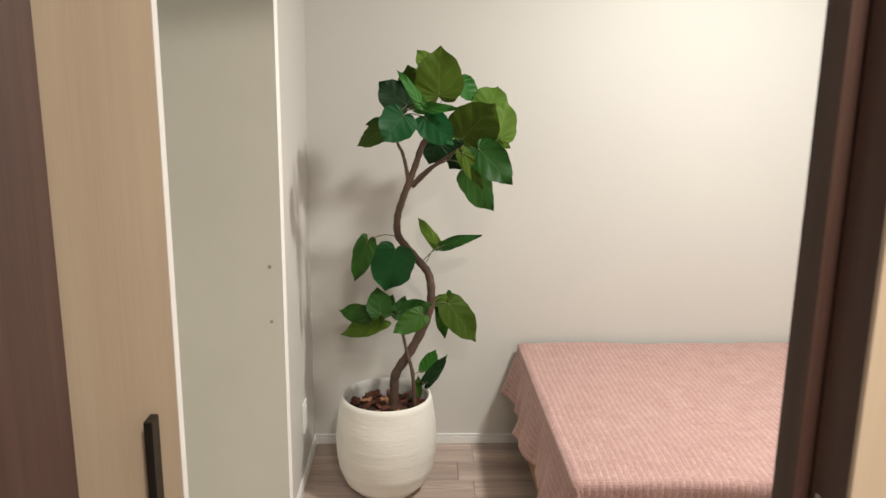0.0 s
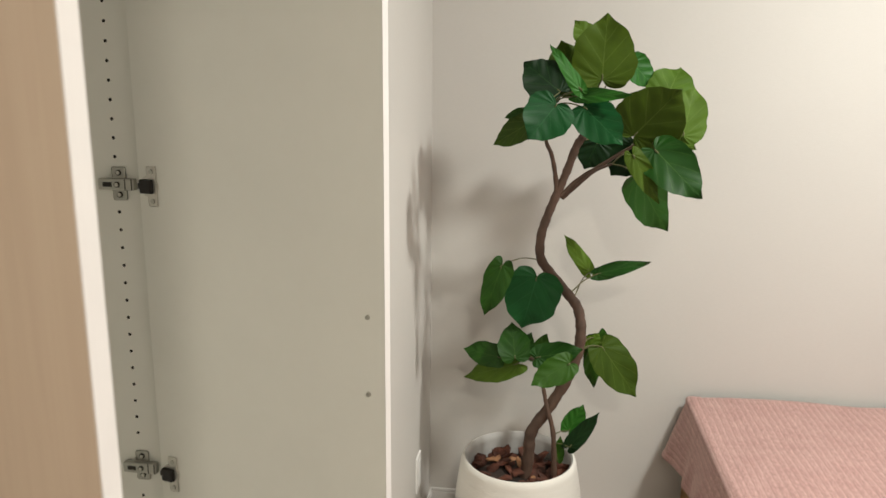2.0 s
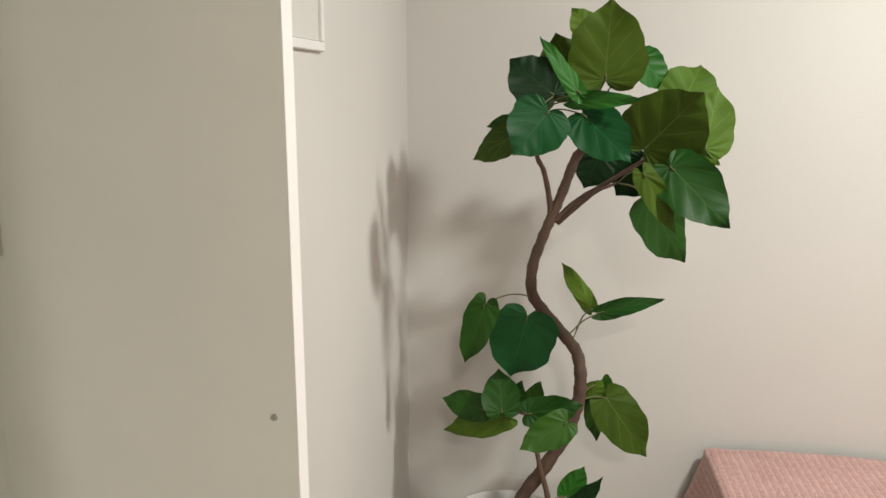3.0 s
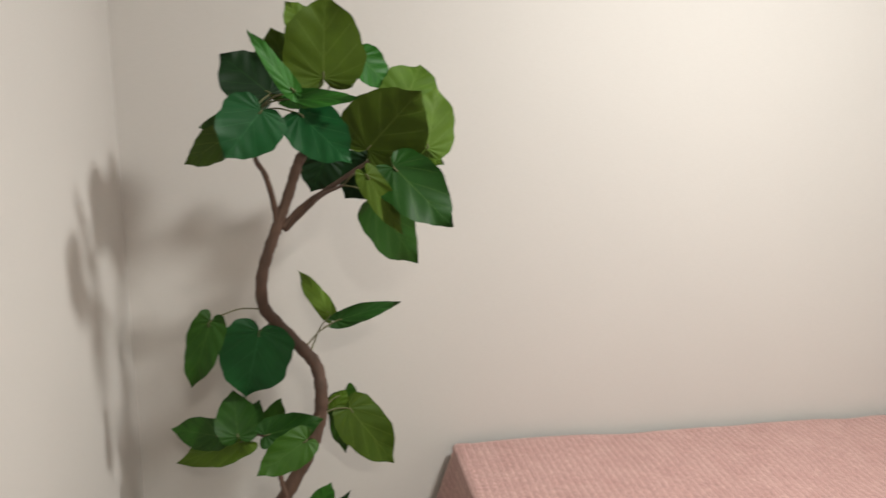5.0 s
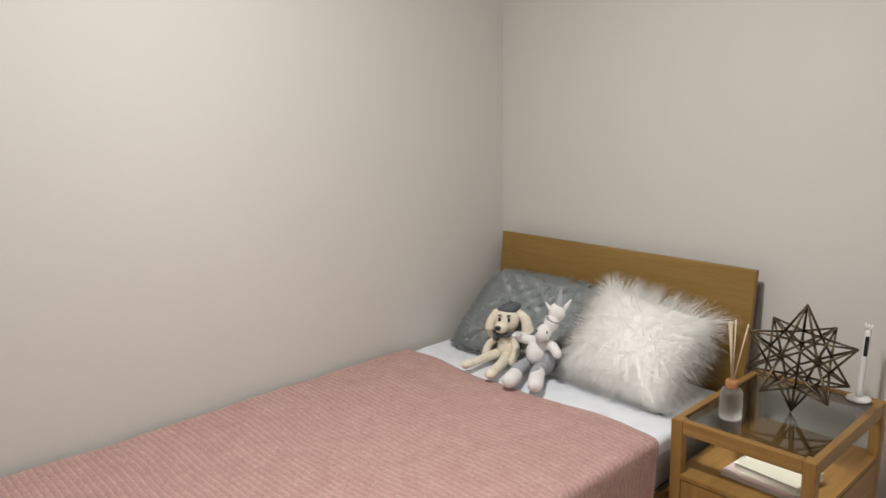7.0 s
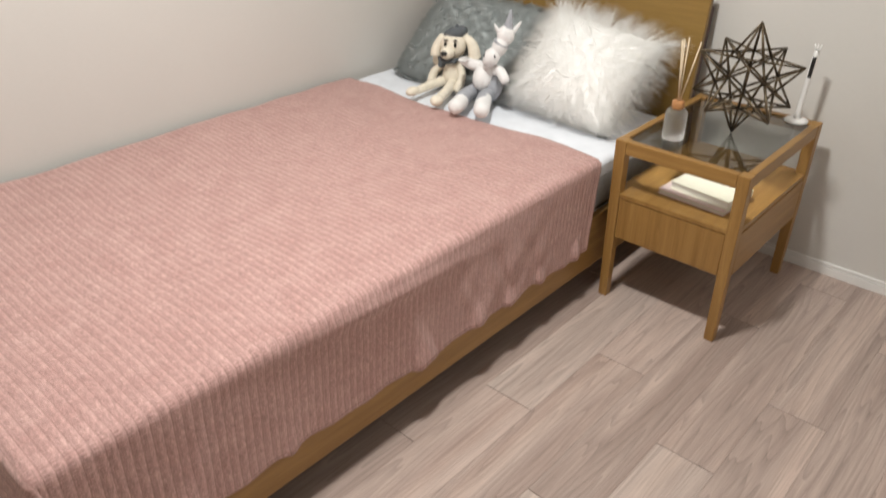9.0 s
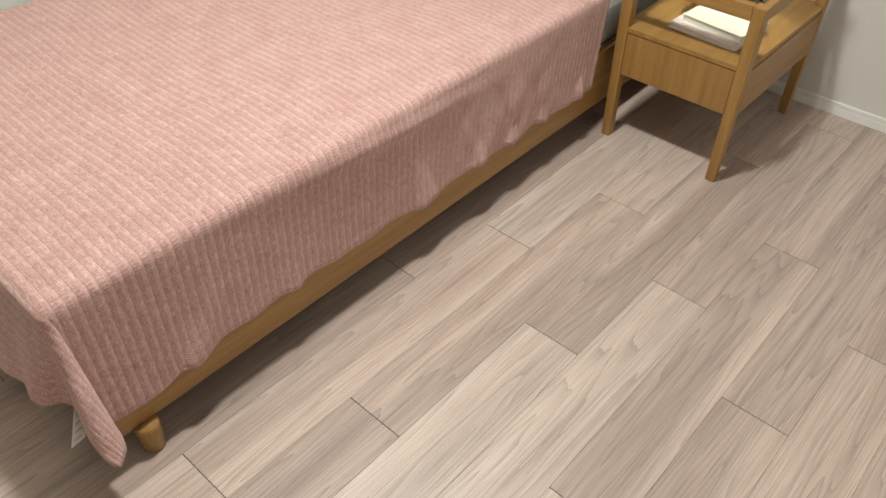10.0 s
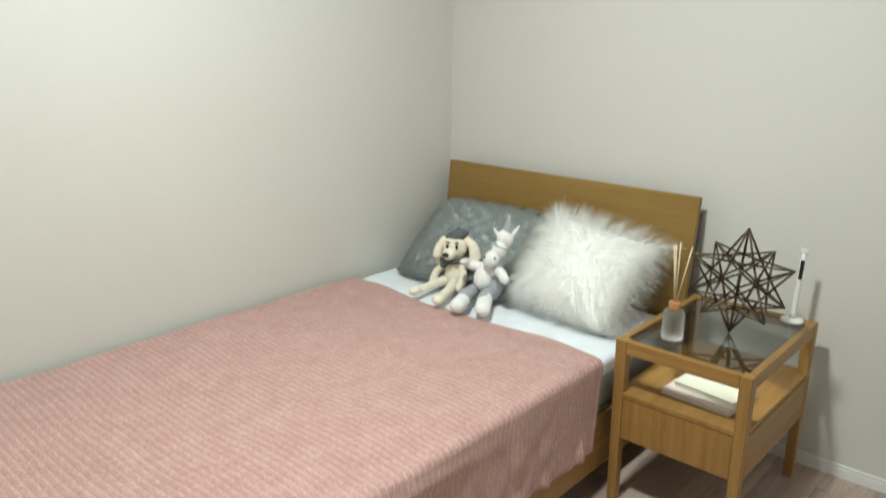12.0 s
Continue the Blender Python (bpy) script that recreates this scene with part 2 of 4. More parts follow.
def mesh_of(bm, name, mats, smooth=False):
    me = bpy.data.meshes.new(name)
    bm.normal_update()
    bm.to_mesh(me)
    bm.free()
    for m in mats if isinstance(mats, (list, tuple)) else [mats]:
        me.materials.append(m)
    if smooth:
        me.polygons.foreach_set("use_smooth", [True] * len(me.polygons))
    return me


def part(name, bm, mats, parent=None, label="", smooth=False):
    """One bmesh, built in world places, as one mesh object under a thing or a part."""
    me = bm if isinstance(bm, bpy.types.Mesh) else mesh_of(bm, name, mats, smooth)
    ob = new(name, me)
    if parent is not None:
        ob.parent = parent
        ob.matrix_parent_inverse = WORLD.get(parent.name, Matrix()).inverted()
    return tagged(ob, label)


def setting(name, bm, mats, label="", category=""):
    return tagged(new(name, mesh_of(bm, name, mats)), label, category, kind="structure")


def box(bm, x0, x1, y0, y1, z0, z1, bevel=0.0, m=None, seg=2, slot=0):
    r = bmesh.ops.create_cube(bm, size=1.0)
    vs = r["verts"]
    bmesh.ops.transform(bm, matrix=Matrix.Translation(((x0 + x1) / 2, (y0 + y1) / 2, (z0 + z1) / 2)) @ Matrix.Diagonal((x1 - x0, y1 - y0, z1 - z0, 1)), verts=vs)
    if bevel:
        es = list({e for v in vs for e in v.link_edges})
        out = bmesh.ops.bevel(bm, geom=es, offset=bevel, segments=seg, profile=0.5, affect="EDGES")
        vs = list({v for f in out["faces"] for v in f.verts} | {v for v in vs if v.is_valid})
    if m is not None:
        bmesh.ops.transform(bm, matrix=m, verts=vs)
    if slot:
        for f in {f for v in vs for f in v.link_faces}:
            f.material_index = slot
    return vs


def a_box(*args, **kw):
    bm = bmesh.new()
    box(bm, *args, **kw)
    return bm


def tube(bm, pts, radii, seg=10, cap=True, slot=0):
    """A round rod through points, with a radius at each."""
    pts = [Vector(p) for p in pts]
    rings, side = [], None
    for i, p in enumerate(pts):
        d = (pts[min(i + 1, len(pts) - 1)] - pts[max(i - 1, 0)]).normalized()
        if side is None:
            side = d.orthogonal().normalized()
        side = (side - d * side.dot(d)).normalized()
        up = d.cross(side)
        r = radii[i] if isinstance(radii, (list, tuple)) else radii
        rings.append([bm.verts.new(p + (side * math.cos(a) + up * math.sin(a)) * r) for a in [2 * math.pi * k / seg for k in range(seg)]])
    for a, b in zip(rings, rings[1:]):
        for k in range(seg):
            f = bm.faces.new((a[k], a[(k + 1) % seg], b[(k + 1) % seg], b[k]))
            f.smooth, f.material_index = True, slot
    if cap:
        bm.faces.new(rings[0][::-1]).material_index = slot
        bm.faces.new(rings[-1]).material_index = slot
    return rings


def spline(pts, n=6):
    """Catmull-Rom points through pts."""
    pts = [Vector(p) for p in pts]
    q = [pts[0] * 2 - pts[1]] + pts + [pts[-1] * 2 - pts[-2]]
    out = []
    for i in range(1, len(q) - 2):
        for k in range(n):
            t = k / n
            a, b, c, d = q[i - 1], q[i], q[i + 1], q[i + 2]
            out.append(0.5 * ((2 * b) + (c - a) * t + (2 * a - 5 * b + 4 * c - d) * t * t + (3 * b - a - 3 * c + d) * t ** 3))
    return out + [pts[-1]]


def lathe(bm, profile, cx, cy, seg=48, slot=0, wobble=0.0):
    rings = []
    for r, z in profile:
        if r < 1e-5:
            rings.append([bm.verts.new((cx, cy, z))])
        else:
            rings.append([bm.verts.new((cx + (r + wobble * math.sin(5 * a + 30 * z)) * math.cos(a), cy + (r + wobble * math.sin(3 * a + 50 * z)) * math.sin(a), z)) for a in [2 * math.pi * k / seg for k in range(seg)]])
    for a, b in zip(rings, rings[1:]):
        for k in range(seg):
            ka, kb = k, (k + 1) % seg
            q = [a[ka % len(a)], a[kb % len(a)], b[kb % len(b)], b[ka % len(b)]]
            q = [v for i, v in enumerate(q) if v not in q[:i]]
            if len(q) > 2:
                f = bm.faces.new(q)
                f.smooth, f.material_index = True, slot


# ---- the rooms ----
XL, XR, YB, YN = -0.383, 2.687, 3.569, 1.25   # bedroom: left wall, right wall, back wall, doorway wall
H = 2.42
JL, JR, YH = -0.35, 0.348, 1.16               # doorway: jambs left and right, hall side of its wall

setting("wall_back", a_box(-1.5, XR + 0.14, YB, YB + 0.14, 0, H), WALL, "off-white woven vinyl wallpaper wall behind the bed", "wall")
setting("wall_right", a_box(XR, XR + 0.14, YH, YB, 0, H), WALL, "off-white wallpapered wall behind the headboard", "wall")
setting("wall_left", a_box(-1.5, XL, 2.434, YB, 0, H), WALL, "off-white wallpapered wall beside the potted plant", "wall")
bm = bmesh.new()
box(bm, JR + 0.03, XR, YH, YN, 0, H)
setting("wall_doorway_right", bm, WALL, "off-white wallpapered wall beside the doorway", "wall")
setting("wall_doorway_left", a_box(-1.5, JL - 0.03, YH, 1.462, 0, H), WALL, "off-white wallpapered wall between hall and wardrobe", "wall")
setting("wall_over_doorway", a_box(JL - 0.03, JR + 0.03, YH, YN, 2.06, H), WALL, "wall above the doorway", "wall")
setting("wall_closet_back", a_box(-1.5, -1.40, 1.462, 2.434, 0, H), WALL, "plain wall behind the wardrobe", "wall")
setting("ceiling", a_box(-1.5, XR + 0.14, -1.5, YB + 0.14, H, H + 0.1), CEIL, "plain white ceiling", "ceiling")
setting("wall_hall_left", a_box(-1.14, -1.0, -1.5, YH, 0, H), WALL, "off-white hall wall", "wall")
setting("wall_hall_right", a_box(1.3, 1.44, -1.5, YH, 0, H), WALL, "off-white hall wall", "wall")
setting("wall_hall_end", a_box(-1.14, 1.44, -1.5, -1.36, 0, H), WALL, "off-white hall end wall", "wall")
# strip of the wardrobe bay over the cabinet
setting("wall_over_wardrobe", a_box(-0.74, -0.60, 1.462, 2.434, 2.31, H), WALL, "off-white strip of wall above the wardrobe", "wall")

# door frame: dark brown jambs with a stop and a groove
door_frame = thing("door_1", (0.05, 1.14, 0), "dark reddish-brown wood-grain door frame of an open doorway", "door frame", kind="structure")
bm = bmesh.new()
box(bm, JL - 0.03, JL, YH - 0.012, 1.415, 0, 2.06, bevel=0.0015)
part("jamb", bm, JAMB, door_frame)
bm = bmesh.new()
box(bm, JL - 0.03, JL - 0.004, 1.419, 1.454, 0, 2.06, bevel=0.0015)
part("jamb", bm, JAMB, door_frame)
bm = bmesh.new()
box(bm, JR + 0.012, JR + 0.045, YH + 0.0005, 1.211, 0, 2.03, bevel=0.0015)
part("jamb", bm, JAMB, door_frame)
bm = bmesh.new()
box(bm, JR, JR + 0.045, 1.215, YN + 0.002, 0, 2.06, bevel=0.002)
part("door_stop", bm, JAMB, door_frame)
part("head_jamb", a_box(JL - 0.03, JR + 0.045, YH - 0.012, YN + 0.008, 2.03, 2.06, bevel=0.0015), JAMB, door_frame)
part("strike_plate", a_box(JR + 0.0095, JR + 0.0118, 1.168, 1.200, 1.035, 1.137, bevel=0.0008), STEEL, door_frame, "small steel strike plate")


setting("trim", a_box(JR + 0.010, 1.298, YH - 0.006, YH - 0.0008, 0, 2.03), BEIGE, "pale beige wood panel beside the doorway", "trim")


# white skirting with a small lip
def skirting(x0, x1, y0, y1, nx, ny):
    bm = bmesh.new()
    a = 0.009
    box(bm, min(x0, x0 + nx * a), max(x1, x1 + nx * a), min(y0, y0 + ny * a), max(y1, y1 + ny * a), 0, 0.030, bevel=0.001)
    a = 0.007
    box(bm, min(x0, x0 + nx * a), max(x1, x1 + nx * a), min(y0, y0 + ny * a), max(y1, y1 + ny * a), 0.0312, 0.043, bevel=0.002)
    setting("baseboard", bm, WHITE, "low white skirting board with a fine lip", "baseboard")


skirting(XL, XR, YB, YB, 0, -1)
skirting(XR, XR, YN, YB - 0.01, -1, 0)
skirting(XL, XL, 2.44, YB - 0.01, 1, 0)
skirting(JR + 0.05, XR - 0.01, YN, YN, 0, 1)

# access panel on the left wall
hatch = thing("access_panel", (XL, 2.665, 1.47), "white framed access panel set in the wall", "access panel")
bm = bmesh.new()
for y0, y1, z0, z1 in ((2.547, 2.797, 1.472, 1.487), (2.547, 2.797, 1.807, 1.822), (2.547, 2.560, 1.4875, 1.8065), (2.784, 2.797, 1.4875, 1.8065)):
    box(bm, XL - 0.002, XL + 0.009, y0, y1, z0, z1, bevel=0.002)
part("panel_frame", bm, WHITE, hatch)
part("panel", a_box(XL - 0.002, XL + 0.003, 2.561, 2.783, 1.488, 1.806, bevel=0.001), WALL, hatch)

# wall socket
socket = thing("wall_socket", (XL, 3.30, 0.19), "white plastic wall socket low on the wall", "wall socket")
part("plate", a_box(XL - 0.002, XL + 0.006, 3.265, 3.335, 0.188, 0.303, bevel=0.003), PLASTIC, socket)
part("insert", a_box(XL + 0.004, XL + 0.0085, 3.286, 3.314, 0.204, 0.287, bevel=0.001), WHITE, socket)

# ---- wardrobe ----
CX0, CX1, CY0, CY1 = -1.38, -0.692, 1.484, 2.430
wardrobe = thing("wardrobe", ((CX0 + CX1) / 2, (CY0 + CY1) / 2, 0), "open empty built-in wardrobe with pale beige doors and greige lining", "wardrobe")
part("side_panel", a_box(CX0, CX1, CY1 - 0.018, CY1, 0.0, 2.30, bevel=0.0006), PANEL, wardrobe)
part("side_panel", a_box(CX0, CX1, CY0, CY0 + 0.018, 0.0, 2.30, bevel=0.0006), PANEL, wardrobe)
part("back_panel", a_box(CX0, CX0 + 0.012, CY0 + 0.019, CY1 - 0.019, 0.06, 2.28), PANEL, wardrobe)
part("bottom_panel", a_box(CX0 + 0.013, CX1, CY0 + 0.019, CY1 - 0.019, 0.05, 0.07), PANEL, wardrobe)
part("top_panel", a_box(CX0 + 0.013, CX1, CY0 + 0.019, CY1 - 0.019, 2.28, 2.30), PANEL, wardrobe)
bm = bmesh.new()
for k in range(58):
    z = 0.265 + 0.032 * k
    for x in (-0.761, -1.18):
        if min(abs(z - 1.243), abs(z - 0.713), abs(z - 1.80)) < 0.035 and x > -1:
            continue
        bmesh.ops.create_circle(bm, cap_ends=True, segments=10, radius=0.0031, matrix=pose(x, CY1 - 0.0184, z, 90))
tagged(part("shelf_pin_holes", bm, DARKHOLE, wardrobe, "row of small dark shelf-pin holes"), kind="stuff")


def wardrobe_door(m, wide=0.430, screws=(0.921, 1.048)):
    """A door leaf in its own place: hinge edge at x=0, free edge at x=wide, faces at y=0 (outer) and y=0.018."""
    bm = bmesh.new()
    box(bm, 0.0012, wide - 0.0012, 0.0006, 0.0174, 0.06, 2.28, m=m)
    bmesh.ops.recalc_face_normals(bm, faces=bm.faces)
    for f in bm.faces:
        f.material_index = 0
    bm.normal_update()
    out = (m.to_3x3() @ Vector((0, -1, 0))).normalized()
    for f in bm.faces:
        d = f.normal.dot(out)
        f.material_index = 0 if d > 0.7 else 1 if d < -0.7 or f.normal.dot(m.to_3x3() @ Vector((1, 0, 0))) < -0.7 else 2
    leaf_ob = part("door", bm, [BEIGE, PANEL, EDGE], wardrobe)
    bm = bmesh.new()
    box(bm, wide - 0.001, wide, 0.0, 0.018, 0.06, 2.28, m=m)
    part("edge_band", bm, EDGE, leaf_ob, "white edge band")
    bm = bmesh.new()
    box(bm, wide - 0.036, wide - 0.025, -0.026, -0.0005, 0.872, 1.047, bevel=0.0012, m=m)
    part("handle", bm, BLACK, leaf_ob, "black metal bar handle")
    for z in screws:
        bm = bmesh.new()
        r = bmesh.ops.create_cone(bm, cap_ends=True, segments=14, radius1=0.0042, radius2=0.0034, depth=0.003, matrix=m @ pose(wide - 0.03, 0.0186, z, -90))
        bmesh.ops.create_circle(bm, cap_ends=True, segments=8, radius=0.0014, matrix=m @ pose(wide - 0.03, 0.0203, z, -90))
        part("screw", bm, STEEL, leaf_ob, "small screw head")
    return leaf_ob


# near door stands square to the cabinet, far door a little less
near_door = wardrobe_door(pose(-0.699, 1.556, 0))
far_m = Matrix.Translation((-0.7068, 2.4106, 0)) @ Matrix.Rotation(radians(-14.0), 4, "Z") @ Matrix.Scale(-1, 4, (0, 1, 0))
far_door = wardrobe_door(far_m, 0.462, (0.936, 1.063))


def hinge(z, owner):
    """Concealed hinge: plate on the cabinet side, arm, and cup flange on the far door."""
    ys = CY1 - 0.018
    bm = bmesh.new()
    box(bm, -0.768, -0.742, ys - 0.004, ys, z - 0.029, z + 0.029, bevel=0.003)
    box(bm, -0.787, -0.722, ys - 0.016, ys - 0.003, z - 0.010, z + 0.010, bevel=0.002)
    h = part("hinge", bm, STEEL, owner, "nickel concealed hinge")
    bm = bmesh.new()
    box(bm, -0.778, -0.762, ys - 0.0168, ys - 0.0155, z - 0.004, z + 0.004)
    part("hinge_slot", bm, BLACK, h, "dark slot in the hinge arm")
    for x in (-0.7385, -0.7265):
        part("hinge_groove", a_box(x, x + 0.0015, ys - 0.0168, ys - 0.0155, z - 0.0095, z + 0.0095), BLACK, h, "dark groove in the hinge arm")
    for x, dz in ((-0.755, -0.019), (-0.755, 0.019), (-0.752, 0.0)):
        bm = bmesh.new()
        y = ys - 0.005 if dz else ys - 0.017
        bmesh.ops.create_cone(bm, cap_ends=True, segments=12, radius1=0.0052, radius2=0.0048, depth=0.002, matrix=pose(x, y, z + dz, 90))
        screw = part("screw", bm, BLACK, h, "dark screw rim")
        bm = bmesh.new()
        bmesh.ops.create_cone(bm, cap_ends=True, segments=12, radius1=0.0036, radius2=0.0032, depth=0.002, matrix=pose(x, y - 0.0012, z + dz, 90))
        bmesh.ops.create_cube(bm, size=1.0, matrix=pose(x, y - 0.0024, z + dz) @ Matrix.Diagonal((0.004, 0.0006, 0.001, 1)))
        part("screw_head", bm, NICKEL, screw)
    f = far_m
    bm = bmesh.new()
    box(bm, 0.021, 0.040, 0.018, 0.0205, z - 0.034, z + 0.034, bevel=0.002, m=f)
    bmesh.ops.create_cone(bm, cap_ends=True, segments=24, radius1=0.0185, radius2=0.018, depth=0.003, matrix=f @ pose(0.024, 0.0192, z, -90))
    part("hinge_cup", bm, NICKEL, h)
    for dz in (-0.025, 0.025):
        bm = bmesh.new()
        bmesh.ops.create_cone(bm, cap_ends=True, segments=12, radius1=0.0046, radius2=0.0040, depth=0.003, matrix=f @ pose(0.031, 0.0212, z + dz, -90))
        part("screw", bm, STEEL, h)
    bm = bmesh.new()
    box(bm, 0.010, 0.034, 0.0195, 0.0285, z - 0.012, z + 0.012, bevel=0.002, m=f)
    box(bm, 0.004, 0.011, 0.0195, 0.0250, z - 0.005, z + 0.005, bevel=0.001, m=f)
    part("hinge_link", bm, BLACK, h, "black hinge link")


for z in (0.713, 1.243, 1.80):
    hinge(z, far_door)

# ---- bed ----
BX0, BX1, BY0, BY1 = 0.455, 2.56, 2.436, 3.545
bed = thing("bed", (1.5, 3.0, 0), "low oak bed frame with a leaning plank headboard", "bed")
part("side_rail", a_box(BX0, BX1, BY0, BY0 + 0.024, 0.083, 0.265, bevel=0.004), OAK_X, bed)
part("side_rail", a_box(BX0, BX1, BY1 - 0.024, BY1, 0.083, 0.265, bevel=0.004), OAK_X, bed)
part("foot_rail", a_box(BX0 + 0.001, BX0 + 0.025, BY0 + 0.025, BY1 - 0.025, 0.083, 0.265, bevel=0.004), OAK_Y, bed)
part("head_rail", a_box(BX1 - 0.025, BX1 - 0.001, BY0 + 0.025, BY1 - 0.025, 0.083, 0.265, bevel=0.004), OAK_Y, bed)
part("slat_base", a_box(BX0 + 0.03, BX1 - 0.03, BY0 + 0.03, BY1 - 0.03, 0.225, 0.25, bevel=0.003), OAK_Y, bed)
for x in (0.532, 2.49):
    for y in (2.440, 3.49):
        bm = bmesh.new()
        lathe(bm, [(0.0, 0.0), (0.019, 0.0), (0.021, 0.003), (0.025, 0.065), (0.025, 0.0825), (0.0, 0.0825)], x, y, 20)
        part("leg", bm, OAK_Z, bed, "short round tapered oak leg")
# headboard leans back towards the wall
lean = Matrix.Translation((2.545, 0, 0.25)) @ Matrix.Rotation(radians(7.0), 4, "Y")
bm = bmesh.new()
box(bm, 0.0, 0.022, 2.424, 3.512, 0.0, 0.597, bevel=0.004, m=lean)
part("headboard", bm, OAK_HEAD, bed, "wide oak plank headboard")
for y in (2.430, 3.455):
    bm = bmesh.new()
    box(bm, 0.0235, 0.058, y, y + 0.05, -0.24, 0.545, bevel=0.004, m=lean)
    part("headboard_post", bm, JAMB, bed, "dark wooden post behind the headboard")

mattress = thing("mattress", (1.5, 3.0, 0.25), "thick mattress with grey ticking on the bed frame", "mattress")
bm = bmesh.new()
box(bm, 0.475, 2.535, 2.456, 3.548, 0.251, 0.430, bevel=0.035, seg=4)
part("mattress_body", bm, MATTRESS, mattress, smooth=True)
bm = bmesh.new()
tube(bm, spline([(0.50, 2.458, 0.262), (1.5, 2.453, 0.262), (2.52, 2.458, 0.262)], 4), 0.004, 8)
part("piping", bm, MATTRESS, mattress)


def cloth(nx, ny, place):
    """Points and normals of a cloth sheet from a function of (0..1, 0..1)."""
    u, v = np.meshgrid(np.linspace(0, 1, nx), np.linspace(0, 1, ny), indexing="ij")
    p = place(u, v)
    du, dv = np.gradient(p, axis=0), np.gradient(p, axis=1)
    n = np.cross(du, dv)
    n /= np.linalg.norm(n, axis=2, keepdims=True) + 1e-9
    return p, n


def grid_mesh(name, p, mat):
    nx, ny = p.shape[:2]
    i = np.arange(nx * ny).reshape(nx, ny)
    q = np.stack([i[:-1, :-1], i[1:, :-1], i[1:, 1:], i[:-1, 1:]], -1).reshape(-1, 4)
    me = bpy.data.meshes.new(name)
    me.from_pydata(p.reshape(-1, 3).tolist(), [], q.tolist())
    me.polygons.foreach_set("use_smooth", [True] * len(me.polygons))
    me.materials.append(mat)
    return me


def slow(a, b, seed):
    """Smooth pseudo-random waves of two coordinates, about -1..1."""
    r = np.random.RandomState(seed)
    out = 0
    for k in range(7):
        out = out + np.sin(a * r.uniform(3, 16) + b * r.uniform(3, 16) + r.uniform(0, 6)) / 3.2
    return out


R = 0.012
BXE, BYE, ZTOP = 0.462, 2.451, 0.442


# pinched folds along the front hem: place from the foot, slant, breadth and height
PINCHES = ((0.20, 0.5, 0.05, 0.020), (0.45, 0.35, 0.035, 0.016), (0.83, -0.05, 0.05, 0.018), (1.05, 0.3, 0.06, 0.010), (1.18, 0.1, 0.04, 0.014), (1.33, -0.1, 0.05, 0.014), (1.50, 0.15, 0.03, 0.010))


def drape(s, d, top, seed):
    """Cloth over the mattress: s metres from the foot edge, d metres past the front edge; both may overhang."""
    du, dv = np.maximum(-s, 0), np.maximum(d, 0)
    r = np.hypot(du, dv)
    th = np.arctan2(dv, du + 1e-9)
    lim = R * math.pi / 2
    a = np.minimum(r, lim) / R
    out = R * np.sin(a)
    drop = R * (1 - np.cos(a)) + np.maximum(r - lim, 0)
    hang = np.clip((r - 0.03) / 0.25, 0, 1)
    both = np.minimum(du, dv)
    fl = 0.34 * both
    near_f, near_e = np.exp(-du / 0.045), np.exp(-dv / 0.06)
    # front: slack gathers towards the pillow end, with a few long slanting creases and pinches at the hem
    head = np.clip((s - 0.45) / 0.9, 0, 1)
    crease = head * (0.0045 * slow(s * 3.2 + dv * 3.5, dv * 0.8, 21) + 0.0030 * slow(s * 7 - dv * 5, dv * 2, 23) + 0.004)
    ridge = 0
    for at, slant, wide, high in PINCHES:
        q = (s - at + slant * (dv - 0.27)) / wide
        ridge = ridge + high * np.where(q < 0, np.exp(-(q / 0.35) ** 2), np.exp(-q ** 2)) * np.clip(dv / 0.26, 0, 1) ** 1.5
    folds_f = hang * near_f * (0.004 * np.sin(s * 6.3 + 1.0) + 0.002 * np.sin(s * 31 + 0.3) + 1.4 * crease + 0.85 * ridge)
    # a drag fold slants away just under the top edge
    folds_f = folds_f + near_f * 0.011 * np.exp(-((dv - 0.050 - 0.05 * (s - 0.75)) / 0.017) ** 2) * np.exp(-((s - 0.72) / 0.26) ** 2)
    folds_e = hang * near_e * (0.052 + 0.026 * np.sin(-d * 13 - 0.3) + 0.017 * np.sin(-d * 37 + 0.9) * hang + 0.009 * np.sin(-d * 67) * hang)
    # the corner hangs in a fold that swings to the front, with a hollow beside it
    c = np.clip(both / 0.10, 0, 1)
    tail, hollow = np.exp(-((th - 1.10) / 0.50) ** 2), np.exp(-((th - 0.30) / 0.30) ** 2)
    wrap = hang * c * (0.058 * tail + 0.014 * hollow + 0.013 * np.sin(th * 9 + 0.5))
    o = out + fl + folds_f + folds_e + wrap + 0.010 * hang * np.clip(du / 0.05, 0, 1)
    o = np.maximum(o, out + 0.008 * hang)
    drop = np.where(both > 0, np.sqrt(np.maximum(drop ** 2 - (fl * 0.8) ** 2, 0)), drop)
    drop = drop * (1 + c * (0.10 * tail - 0.05 * hollow))
    x = BXE + 0.065 * np.clip(both / 0.2, 0, 1) + np.maximum(s, 0) - np.cos(th) * o * (r > 0)
    y = BYE - np.minimum(d, 0) - np.sin(th) * o * (r > 0)
    z = top - drop + np.where(r > 0, 0, 0.0025 * slow(s * 1.2, d * 1.2, seed))
    return np.stack([x, y, z], -1)


# pale blue sheet, tucked round the mattress and showing at the pillow end
def sheet_place(u, v):
    s = 1.50 + u * 0.57
    d = -1.075 + v * 1.125
    p = drape(s, d, 0.4355, 5)
    p[..., 2] += 0.0022 * slow(s * 4, d * 4, 11) * (d < -0.02)
    return p


